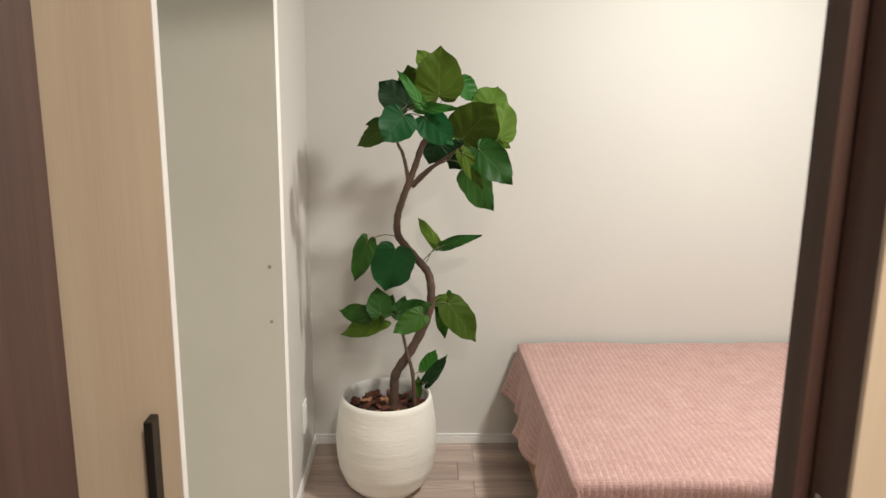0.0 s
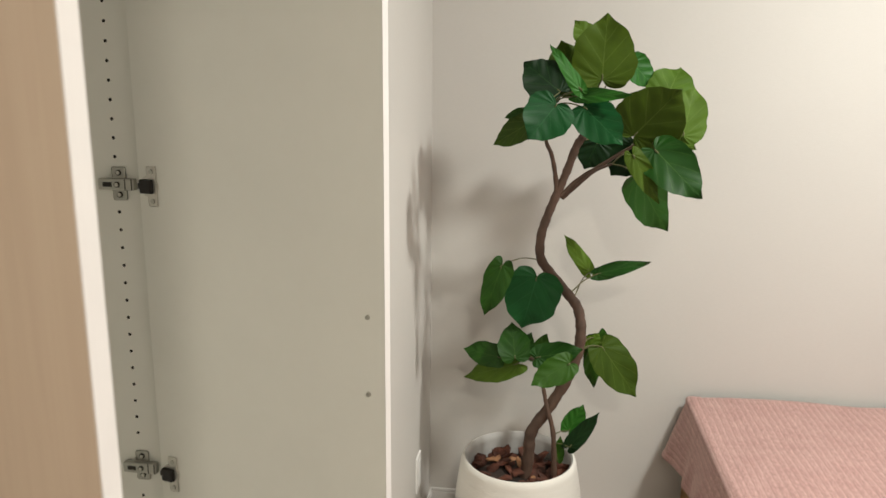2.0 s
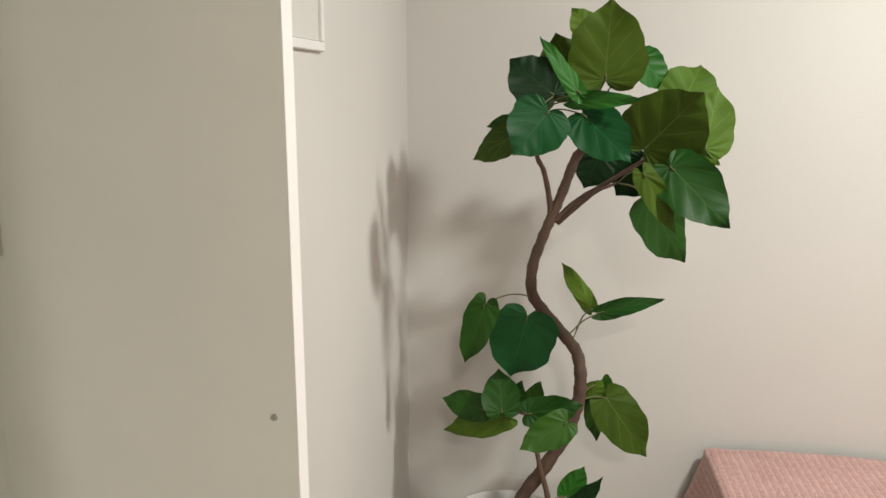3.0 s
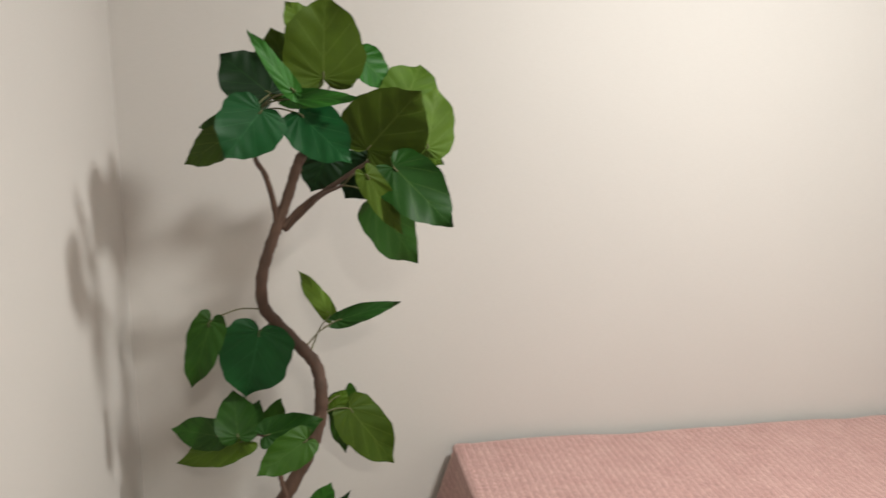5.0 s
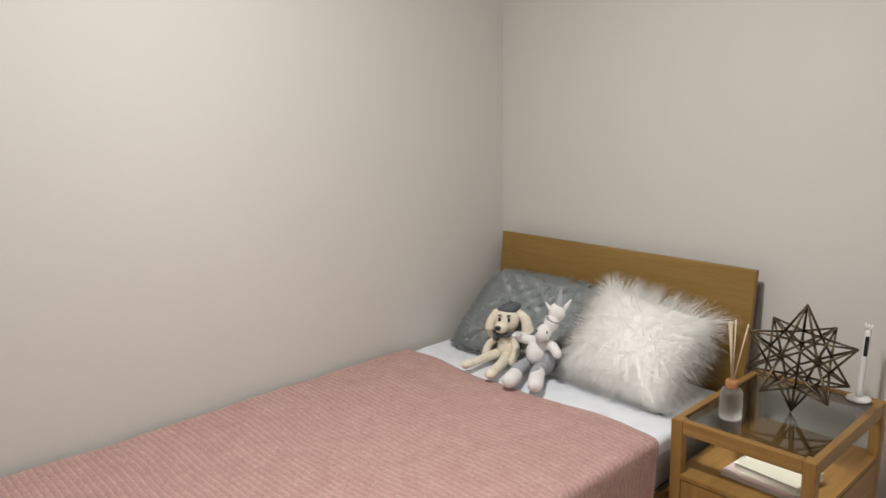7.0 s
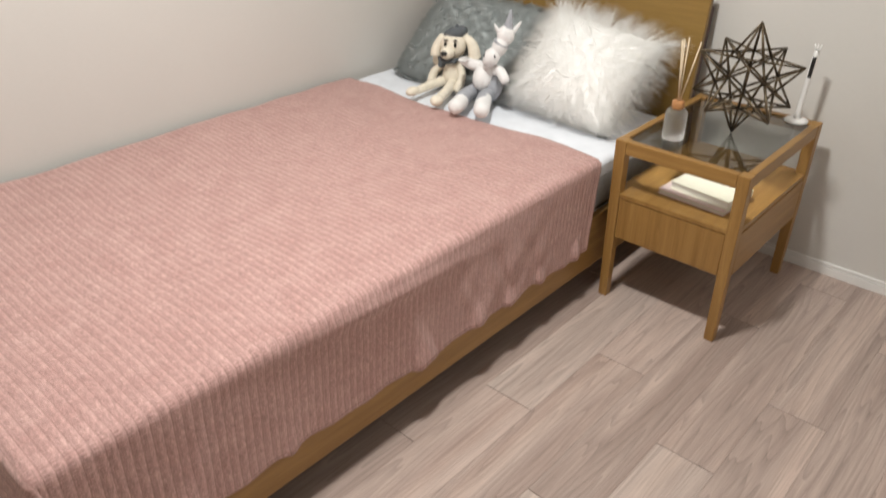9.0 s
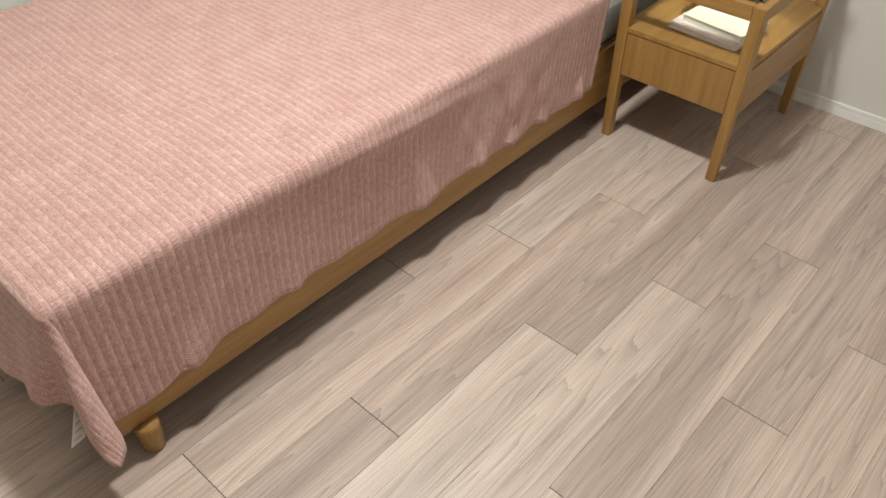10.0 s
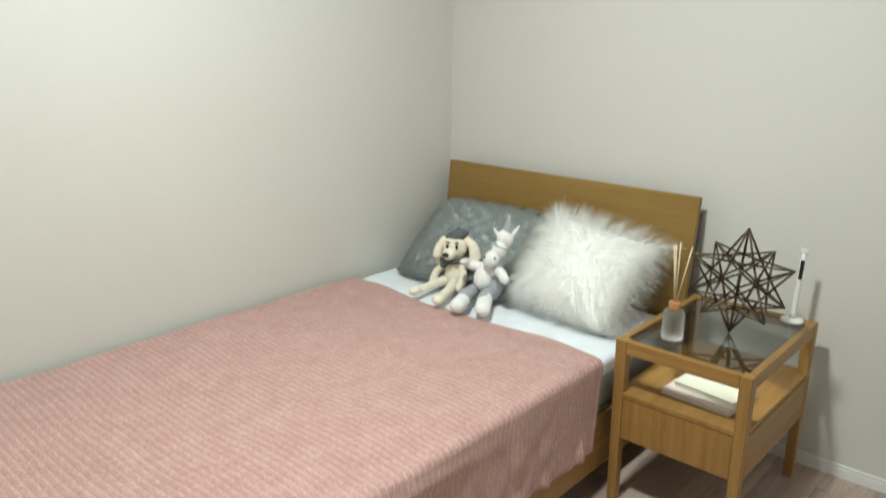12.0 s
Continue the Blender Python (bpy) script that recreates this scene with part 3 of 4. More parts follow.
p, n = cloth(60, 120, sheet_place)
sheet = thing("bed_sheet", (2.3, 3.0, 0.445), "pale blue-white patterned cotton sheet over the mattress", "bed sheet")
part("sheet_cloth", grid_mesh("sheet_cloth", p, SHEET), SHEET, sheet)


def blanket_place(u, v):
    d = -1.088 + v * (1.088 + 0.277)
    head = 1.622 + 0.016 * np.cos((d + 1.1) * 6.28) + 0.005 * np.sin(d * 19) - 0.035 * np.clip((d + 0.12) / 0.2, 0, 1)
    s = -0.20 + u * (head + 0.20)
    hem = 1 + 0.012 * np.sin(s * 9.0 + 0.5) + 0.012 * np.sin(s * 23) + 0.008 * np.sin(s * 57 + 1) + 0.10 * np.exp(-((s - 0.08) / 0.12) ** 2)
    for at, slant, wide, high in PINCHES:
        hem = hem + high * 1.8 * np.exp(-((s - at) / 0.022) ** 2)
    d = np.where(d > 0, d * hem, d)
    # the corner of the cloth is rounded, its hem a little uneven
    cu, cv = np.clip(-s / 0.20, 0, 1), np.clip(d / 0.277, 0, 1)
    round_off = 1 - 0.17 * (cu * cv) ** 1.5
    s, d = np.where(s < 0, s * round_off, s), np.where(d > 0, d * round_off, d)
    p = drape(s, d, ZTOP + 0.003, 2)
    p[..., 2] += 0.0022 * slow(s * 2.2, d * 2.2, 31) * (d < -0.03) * (s > 0.03)
    # the head end lies down on the sheet
    p[..., 2] -= 0.004 * np.clip((u - 0.985) / 0.015, 0, 1)
    return p


p, n = cloth(620, 120, blanket_place)
u, v = np.meshgrid(np.linspace(0, 1, 620), np.linspace(0, 1, 120), indexing="ij")
rib = np.abs(np.sin(u * 1.815 * math.pi / 0.0195)) ** 0.8 + 0.5 * np.abs(np.sin(v * 1.38 * math.pi / 0.03)) * 0.25
border = np.clip(np.minimum(np.minimum(u, 1 - u) * 1.87, (1 - v) * 1.38) / 0.012, 0, 1)
sign = np.where(n[..., 2:3].mean() > 0, 1.0, -1.0)
p = p + sign * n * ((rib * 0.0009) * (0.3 + 0.7 * border) + (1 - border) * 0.002)[..., None]
blanket = thing("blanket", (1.3, 3.0, 0.45), "dusty-pink ribbed fleece blanket draped over the bed", "blanket")
cloth_me = grid_mesh("blanket_cloth", p, BLANKET)
uv_layer = cloth_me.uv_layers.new(name="cloth")
corner = np.zeros(len(cloth_me.loops), dtype=np.int32)
cloth_me.loops.foreach_get("vertex_index", corner)
flat = np.stack([u.reshape(-1) * 1.815, v.reshape(-1) * 1.38], -1)
uv_layer.data.foreach_set("uv", flat[corner].reshape(-1).astype(np.float32))
cloth_ob = part("blanket_cloth", cloth_me, BLANKET, blanket)
thick = cloth_ob.modifiers.new("thickness", "SOLIDIFY")
thick.thickness, thick.offset = 0.004, -1
# hem roll along the open edges
bm = bmesh.new()
tube(bm, [tuple(q) for q in p[::4, -1]], 0.0042, 8)
part("hem", bm, BLANKET, blanket)
bm = bmesh.new()
tube(bm, [tuple(q) for q in p[0, ::2]], 0.0042, 8)
part("hem", bm, BLANKET, blanket)
bm = bmesh.new()
tube(bm, [tuple(q) for q in p[-1, ::2]], 0.0042, 8)
part("hem", bm, BLANKET, blanket)
# white care label under the corner
bm = bmesh.new()
lm = Matrix.Translation((0.432, 2.478, 0.125)) @ pose(0, 0, 0, 8, 24, 30)
box(bm, -0.02, 0.02, -0.0006, 0.0006, -0.030, 0.06, m=lm)
tag = part("care_label", bm, WHITE, blanket, "white fabric care label")
for k in range(4):
    bm = bmesh.new()
    box(bm, -0.014, 0.012 - 0.005 * (k % 2), -0.0012, -0.0007, 0.035 - 0.018 * k, 0.039 - 0.018 * k, m=lm)
    part("print_line", bm, MATTRESS, tag)

# ---- pillows ----
FUR_WHITE = fur_material("white_long_fur", (1.0, 0.99, 0.965))
FUR_GREY = fur_material("grey_shaggy_pile", (0.44, 0.47, 0.465))
COTTON_W = plain("white_pillow_base", (0.97, 0.965, 0.945), 0.9, vary=0.03, scale=30, grain=90, relief=0.35)
COTTON_G = plain("grey_pillow_base", (0.40, 0.43, 0.43), 0.9, vary=0.2, scale=30, relief=0.6)


def pillow_surface(w, h, t, a, b, round_corner=0.0):
    """Points of a stuffed square pillow; a, b in -1..1, both faces by the sign of t."""
    ea, eb = 1 - np.abs(a) ** 3.0, 1 - np.abs(b) ** 3.0
    puff = np.sqrt(np.maximum(ea * eb, 0))
    blunt = 1 - round_corner * (np.abs(a) * np.abs(b)) ** 4
    x = a * w / 2 * (1 - 0.05 * (1 - b ** 2) * np.abs(a) ** 3) * blunt
    y = b * h / 2 * (1 - 0.05 * (1 - a ** 2) * np.abs(b) ** 3) * blunt
    return np.stack([x, y, t / 2 * puff], -1)


def fur_pillow(name, m, w, h, t, base_mat, fur_mat, strands, length, width, droop, curl, label, seed, lie=0.24, round_corner=0.0):
    th = thing(name, tuple(m.translation - Vector((0, 0, 0.15))), label, "pillow")
    g = np.linspace(-1, 1, 25)
    a, b = np.meshgrid(g, g, indexing="ij")
    bm = bmesh.new()
    for sgn in (1, -1):
        q = pillow_surface(w, h, sgn * t, a, b, round_corner)
        vs = [[bm.verts.new(m @ Vector(q[i, j])) for j in range(25)] for i in range(25)]
        for i in range(24):
            for j in range(24):
                f = (vs[i][j], vs[i + 1][j], vs[i + 1][j + 1], vs[i][j + 1])
                bm.faces.new(f if sgn > 0 else f[::-1])
    bmesh.ops.remove_doubles(bm, verts=bm.verts, dist=0.0005)
    part("cushion", bm, base_mat, th, smooth=True)
    r = np.random.RandomState(seed)
    N = strands
    sgn = np.where(r.rand(N) < 0.82, 1.0, -1.0)
    a, b = r.uniform(-1, 1, N), r.uniform(-1, 1, N)
    edge = r.rand(N) < 0.25
    side = r.randint(0, 4, N)
    e = 1 - np.abs(r.randn(N)) * 0.03
    a = np.where(edge & (side == 0), e, np.where(edge & (side == 1), -e, a))
    b = np.where(edge & (side == 2), e, np.where(edge & (side == 3), -e, b))
    p0 = pillow_surface(w, h, t, a, b, round_corner)
    p0[:, 2] *= sgn
    eps = 0.01
    pa = pillow_surface(w, h, t, np.clip(a + eps, -1, 1), b) - pillow_surface(w, h, t, np.clip(a - eps, -1, 1), b)
    pb = pillow_surface(w, h, t, a, np.clip(b + eps, -1, 1)) - pillow_surface(w, h, t, a, np.clip(b - eps, -1, 1))
    nn = np.cross(pa, pb)
    nn /= np.linalg.norm(nn, axis=1, keepdims=True) + 1e-9
    nn[:, 2] *= sgn
    rim = np.stack([np.sign(a) * np.abs(a) ** 6, np.sign(b) * np.abs(b) ** 6, np.zeros(N)], -1)
    # locks: neighbouring strands lean the same way
    ca, cb = np.floor(a * 13), np.floor(b * 13)
    lock = np.stack([np.sin(ca * 12.9 + cb * 78.2), np.sin(ca * 39.3 + cb * 11.1 + 1.7), 0 * a], -1)
    d = nn * lie + rim * 0.9 + np.stack([a, b, 0 * a], -1) * 0.35 + lock * curl + r.randn(N, 3) * 0.11
    M3 = np.array(m.to_3x3())
    p0 = p0 @ M3.T + np.array(m.translation)
    d = d @ M3.T
    d /= np.linalg.norm(d, axis=1, keepdims=True)
    ln = length * r.uniform(0.6, 1.25, N)
    side_v = np.cross(d, nn @ M3.T + r.randn(N, 3) * 0.25)
    side_v /= np.linalg.norm(side_v, axis=1, keepdims=True)
    K = 5
    verts = np.zeros((N, K * 2, 3))
    cur, dd = p0 - d * 0.004, d.copy()
    for k in range(K):
        f = k / (K - 1)
        wd = width * (1 - 0.85 * f)
        verts[:, 2 * k] = cur - side_v * wd
        verts[:, 2 * k + 1] = cur + side_v * wd
        dd = dd + np.array([0, 0, -droop]) + lock @ M3.T * curl * 0.35
        dd /= np.linalg.norm(dd, axis=1, keepdims=True)
        cur = cur + dd * (ln / (K - 1))[:, None]
        cur[:, 2] = np.maximum(cur[:, 2], 0.4575)
        cur[:, 0] = np.minimum(cur[:, 0], 2.535 + (cur[:, 2] - 0.25) * 0.122)
        cur[:, 1] = np.minimum(cur[:, 1], YB - 0.004)
    base = (np.arange(N) * K * 2)[:, None]
    quads = np.concatenate([np.stack([base[:, 0] + 2 * k, base[:, 0] + 2 * k + 1, base[:, 0] + 2 * k + 3, base[:, 0] + 2 * k + 2], -1) for k in range(K - 1)])
    me = bpy.data.meshes.new("fur")
    me.from_pydata(verts.reshape(-1, 3).tolist(), [], quads.tolist())
    me.polygons.foreach_set("use_smooth", [True] * len(me.polygons))
    me.materials.append(fur_mat)
    # strands are shaded with the cushion under them, as dense fur is
    soft_n = np.repeat((nn @ M3.T) + 0.25 * d, K * 2, axis=0)
    soft_n /= np.linalg.norm(soft_n, axis=1, keepdims=True)
    me.normals_split_custom_set_from_vertices(soft_n.tolist())
    tagged(part("fur", me, fur_mat, th), kind="stuff")
    return th


def leaning(x, y, z, lean_deg, spin):
    """Pillow pose: face towards the foot of the bed, leaning back by lean_deg from upright, turned in its plane by spin."""
    return Matrix.Translation((x, y, z)) @ Matrix.Rotation(radians(-90 + lean_deg), 4, "Y") @ Matrix.Rotation(radians(spin), 4, "Z")


fur_pillow("fur_pillow", leaning(2.385, 2.720, 0.568, 42, -7), 0.37, 0.43, 0.16, COTTON_W, FUR_WHITE, 9000, 0.078, 0.0006, 0.14, 0.12, "fluffy white long-haired fur cushion leaning on the headboard", 3, 0.10)
shaggy = fur_pillow("shaggy_pillow", leaning(2.412, 3.212, 0.556, 50, 1), 0.42, 0.54, 0.14, COTTON_G, FUR_GREY, 24000, 0.034, 0.0009, 0.20, 0.26, "slate-grey shaggy pile cushion leaning on the headboard", 8, 0.24, 0.13)


# a few silver threads stand out of the grey pile
SILVER = plain("silver_thread", (0.85, 0.86, 0.86), 0.3, 0.6, vary=0.05, relief=0.0)
thread_rnd = random.Random(12)
pile_m = leaning(2.412, 3.212, 0.556, 50, 1)
bm = bmesh.new()
for k in range(60):
    a, b = thread_rnd.uniform(-0.85, 0.85), thread_rnd.uniform(-0.85, 0.85)
    q = pile_m @ Vector(pillow_surface(0.42, 0.54, 0.14, np.array(a), np.array(b), 0.13))
    up = (pile_m.to_3x3() @ Vector((thread_rnd.uniform(-1, 1), thread_rnd.uniform(-1, 1), 0.7))).normalized()
    tube(bm, [q, q + up * 0.017, q + up * 0.030 - Vector((0, 0, 0.006))], [0.0008, 0.0007, 0.0004], 4)
tagged(part("silver_threads", bm, SILVER, shaggy), kind="stuff")


# ---- plush toys: one mesh each ----
def ball(bm, c, r, slot=0, m=None, seg=16):
    """An ellipsoid with radii r at c, turned by m."""
    q = Matrix.Translation(c) @ (m or Matrix()) @ Matrix.Diagonal((*(r if isinstance(r, tuple) else (r, r, r)), 1))
    out = bmesh.ops.create_uvsphere(bm, u_segments=seg, v_segments=max(8, seg // 2 + 2), radius=1.0, matrix=q)
    for f in {f for v in out["verts"] for f in v.link_faces}:
        f.smooth, f.material_index = True, slot


CREAM = plain("cream_plush", (0.80, 0.735, 0.61), 0.95, vary=0.08, scale=40, grain=220, relief=0.6)
CHARCOAL = plain("charcoal_felt", (0.10, 0.11, 0.12), 0.95, vary=0.15, scale=40, relief=0.5)
PLUSH_W = plain("white_plush", (0.80, 0.79, 0.78), 0.95, vary=0.05, scale=40, grain=220, relief=0.6)
PLUSH_G = plain("grey_plush", (0.36, 0.37, 0.40), 0.95, vary=0.1, scale=40, grain=220, relief=0.6)
EYE_BLACK = plain("black_stitching", (0.015, 0.013, 0.012), 0.5)

def limb(bm, pts, radii, slot=0):
    """A soft stuffed limb along a few points, closed by round ends."""
    pp = spline(pts, 6)
    n = len(pp) - 1
    rr = [radii[0] + (radii[1] - radii[0]) * i / n for i in range(n + 1)]
    tube(bm, pp, rr, 14, slot=slot)
    ball(bm, pp[0], rr[0], slot)
    ball(bm, pp[-1], rr[-1], slot)


bm = bmesh.new()
ball(bm, (2.262, 3.163, 0.500), (0.042, 0.046, 0.052), 0)                       # body
ball(bm, (2.255, 3.166, 0.535), (0.034, 0.038, 0.040), 0)                       # chest
ball(bm, (2.255, 3.166, 0.606), (0.040, 0.046, 0.046), 0)                       # head
ball(bm, (2.212, 3.178, 0.590), (0.030, 0.025, 0.022), 0)                       # muzzle
ball(bm, (2.183, 3.185, 0.594), (0.008, 0.012, 0.009), 2)                       # nose
limb(bm, [(2.258, 3.208, 0.628), (2.250, 3.226, 0.590), (2.246, 3.228, 0.545)], (0.014, 0.021))   # hanging ears
limb(bm, [(2.262, 3.126, 0.634), (2.252, 3.098, 0.610), (2.246, 3.088, 0.572)], (0.014, 0.023))
ball(bm, (2.266, 3.160, 0.646), (0.037, 0.044, 0.022), 1, pose(0, 0, 0, -16))   # cap
ball(bm, (2.263, 3.155, 0.668), (0.006, 0.006, 0.010), 1)
for y in (3.186, 3.152):
    ball(bm, (2.2165, y, 0.616), (0.004, 0.005, 0.009), 2)                      # eyes
    ball(bm, (2.2170, y, 0.632), (0.004, 0.008, 0.0025), 2)                     # brows
limb(bm, [(2.232, 3.205, 0.560), (2.215, 3.180, 0.553), (2.225, 3.135, 0.562)], (0.010, 0.010), 1)   # neckerchief
ball(bm, (2.212, 3.182, 0.543), (0.010, 0.015, 0.012), 1)
limb(bm, [(2.245, 3.190, 0.478), (2.175, 3.200, 0.474), (2.105, 3.200, 0.471)], (0.019, 0.014))      # legs
ball(bm, (2.082, 3.200, 0.474), (0.028, 0.018, 0.016), 0)
limb(bm, [(2.240, 3.150, 0.478), (2.160, 3.110, 0.476), (2.095, 3.085, 0.474)], (0.020, 0.016))
ball(bm, (2.070, 3.075, 0.475), (0.030, 0.022, 0.018), 0, pose(0, 0, 0, 0, 0, 20))
limb(bm, [(2.250, 3.200, 0.540), (2.232, 3.232, 0.505), (2.215, 3.236, 0.472)], (0.014, 0.015))      # arms
limb(bm, [(2.250, 3.125, 0.540), (2.228, 3.102, 0.505), (2.205, 3.100, 0.475)], (0.014, 0.015))
bmesh.ops.rotate(bm, verts=[q for q in bm.verts if q.co.z > 0.566], cent=(2.255, 3.166, 0.6), matrix=Matrix.Rotation(radians(30), 3, "Z"))
dog = tagged(new("plush_dog", mesh_of(bm, "plush_dog", [CREAM, CHARCOAL, EYE_BLACK])), "cream plush dog with a charcoal cap sitting on the bed", "plush toy")

bm = bmesh.new()
ball(bm, (2.228, 2.988, 0.508), (0.046, 0.056, 0.060), 1)                       # grey body
ball(bm, (2.196, 2.985, 0.542), (0.030, 0.034, 0.042), 0, pose(0, 0, 0, 0, 14))  # white bib
ball(bm, (2.215, 2.975, 0.572), (0.030, 0.042, 0.024), 0)                       # shoulders
ball(bm, (2.196, 2.953, 0.618), (0.030, 0.027, 0.034), 0, pose(0, 0, 0, 20, 10))  # muzzle
ball(bm, (2.212, 2.930, 0.652), (0.027, 0.026, 0.036), 0, pose(0, 0, 0, 24, 6))
ball(bm, (2.222, 2.914, 0.688), (0.027, 0.029, 0.032), 0)                       # crown
ball(bm, (2.214, 2.926, 0.664), (0.0275, 0.0275, 0.010), 1, pose(0, 0, 0, 24))  # bridle band
limb(bm, [(2.224, 2.908, 0.708), (2.228, 2.905, 0.738), (2.230, 2.903, 0.764)], (0.017, 0.004), 1)   # horn
limb(bm, [(2.236, 2.892, 0.700), (2.240, 2.880, 0.716), (2.243, 2.872, 0.728)], (0.009, 0.003))      # ear
limb(bm, [(2.214, 2.936, 0.700), (2.212, 2.944, 0.712), (2.211, 2.950, 0.722)], (0.007, 0.003))
for y, x in ((2.972, 2.180), (2.938, 2.176)):
    ball(bm, (x, y, 0.628), (0.004, 0.004, 0.006), 2)
limb(bm, [(2.218, 3.005, 0.572), (2.198, 3.035, 0.578), (2.182, 3.052, 0.590)], (0.018, 0.017))      # arms
limb(bm, [(2.218, 2.945, 0.572), (2.200, 2.912, 0.575), (2.186, 2.884, 0.562)], (0.018, 0.016))
limb(bm, [(2.205, 3.020, 0.490), (2.140, 3.010, 0.488), (2.090, 2.990, 0.482)], (0.024, 0.026), 1)   # legs
limb(bm, [(2.095, 2.992, 0.482), (2.065, 2.978, 0.484), (2.045, 2.970, 0.486)], (0.027, 0.025))
limb(bm, [(2.200, 2.960, 0.490), (2.150, 2.940, 0.490), (2.110, 2.912, 0.484)], (0.024, 0.025), 1)
limb(bm, [(2.150, 2.938, 0.487), (2.110, 2.912, 0.484), (2.080, 2.890, 0.484)], (0.0265, 0.026))
bmesh.ops.rotate(bm, verts=[q for q in bm.verts if q.co.z > 0.60], cent=(2.21, 2.94, 0.6), matrix=Matrix.Rotation(radians(25), 3, "Z"))
unicorn = tagged(new("plush_unicorn", mesh_of(bm, "plush_unicorn", [PLUSH_W, PLUSH_G, EYE_BLACK])), "white and grey plush unicorn sitting on the bed", "plush toy")

# ---- nightstand ----
NX0, NX1, NY0, NY1, NT = 2.078, 2.606, 2.013, 2.402, 0.522
nightstand = thing("nightstand", (2.34, 2.22, 0), "oak nightstand with a glass top, open shelf and drawer", "nightstand")
for x in (NX0, NX1 - 0.034):
    for y in (NY0, NY1 - 0.034):
        bm = bmesh.new()
        vs = box(bm, x, x + 0.034, y, y + 0.034, 0, NT, bevel=0.003)
        for vv in bm.verts:
            if vv.co.z < 0.1:
                cx, cy = (x + 0.024 if x < 2.3 else x + 0.01), (y + 0.024 if y < 2.2 else y + 0.01)
                vv.co.x, vv.co.y = cx + (vv.co.x - cx) * 0.8, cy + (vv.co.y - cy) * 0.8
        part("leg", bm, OAK_Z, nightstand)
e = 0.0342
for x in (NX0 + 0.002, NX1 - 0.022):
    part("top_rail", a_box(x, x + 0.020, NY0 + e, NY1 - e, NT - 0.040, NT, bevel=0.002), OAK_Y, nightstand)
for y in (NY0 + 0.002, NY1 - 0.022):
    part("top_rail", a_box(NX0 + e, NX1 - e, y, y + 0.020, NT - 0.040, NT, bevel=0.002), OAK_X, nightstand)
# grey tint stands in for dark reflections and the pane's shade on the shelf
TOPGLASS = glass("shade_tinted_glass", (0.40, 0.415, 0.40))
pane = part("glass_top", a_box(NX0 + 0.023, NX1 - 0.023, NY0 + 0.023, NY1 - 0.023, NT - 0.012, NT - 0.006, bevel=0.0008), TOPGLASS, nightstand, "glass top pane, tinted grey in place of dark reflections and its shade")
pane.visible_shadow = False
part("shelf", a_box(NX0 + 0.004, NX1 - 0.004, NY0 + 0.006, NY1 - 0.006, 0.346, 0.360, bevel=0.001), OAK_X, nightstand)
part("drawer_front", a_box(NX0 + 0.006, NX0 + 0.024, NY0 + e, NY1 - e, 0.215, 0.344, bevel=0.0015), OAK_Z, nightstand)
part("drawer_bottom", a_box(NX0 + 0.025, NX1 - 0.02, NY0 + 0.022, NY1 - 0.022, 0.218, 0.228), OAK_X, nightstand)
for y in (NY0 + 0.003, NY1 - 0.019):
    part("side_panel", a_box(NX0 + e, NX1 - e, y, y + 0.016, 0.215, 0.344, bevel=0.0015), OAK_X, nightstand)
part("back_panel", a_box(NX1 - 0.018, NX1 - 0.004, NY0 + e, NY1 - e, 0.215, 0.344, bevel=0.0015), OAK_Y, nightstand)

# books on the shelf
PAPER = plain("page_edges", (0.74, 0.71, 0.63), 0.9, vary=0.08, scale=8, grain=300, relief=0.4, stretch=(1, 1, 12))
COVER_IVORY = plain("ivory_cover", (0.74, 0.71, 0.58), 0.6, vary=0.03)
COVER_PINK = plain("pale_pink_cover", (0.72, 0.58, 0.55), 0.6, vary=0.05)


def book(m, w, l, t, cover, label):
    th = thing("book", tuple(m.translation), label, "book", "books on the nightstand shelf")
    bm = bmesh.new()
    for z in (0.0, t - 0.002):
        box(bm, -w / 2, w / 2, -l / 2, l / 2, z, z + 0.002, bevel=0.0006, m=m)
    box(bm, -w / 2, -w / 2 + 0.002, -l / 2, l / 2, 0.0021, t - 0.0021, m=m)
    part("cover", bm, cover, th)
    bm = bmesh.new()
    box(bm, -w / 2 + 0.0022, w / 2 - 0.004, -l / 2 + 0.003, l / 2 - 0.003, 0.0022, t - 0.0022, m=m)
    part("page_block", bm, PAPER, th)


book(Matrix.Translation((2.228, 2.183, 0.3605)) @ pose(0, 0, 0, 0, 0, 176), 0.150, 0.205, 0.014, COVER_PINK, "thin pale pink book lying under another book")
book(Matrix.Translation((2.236, 2.166, 0.3750)) @ pose(0, 0, 0, 0, 0, 173), 0.130, 0.185, 0.024, COVER_IVORY, "thick ivory paper-covered book lying on a pink one")

# reed diffuser
GT = NT - 0.0058
FROST = glass("frosted_bottle_glass", (0.95, 0.95, 0.94), 0.6)
LIQUID = plain("clear_oil", (0.7, 0.69, 0.66), 0.2, vary=0.03, relief=0.0)
CORK = plain("amber_wood_cap", (0.42, 0.2, 0.075), 0.5, vary=0.15, scale=30)
REED = plain("pale_reed", (0.66, 0.54, 0.38), 0.75, vary=0.1, scale=40)
diffuser = thing("reed_diffuser", (2.205, 2.293, GT), "clear glass reed diffuser with a wooden cap and pale reeds", "reed diffuser")
bm = bmesh.new()
lathe(bm, [(0.0, GT), (0.029, GT), (0.031, GT + 0.004), (0.0305, GT + 0.075), (0.026, GT + 0.084), (0.016, GT + 0.088), (0.0, GT + 0.088)], 2.205, 2.293, 32)
part("bottle", bm, FROST, diffuser, "frosted glass bottle")
bm = bmesh.new()
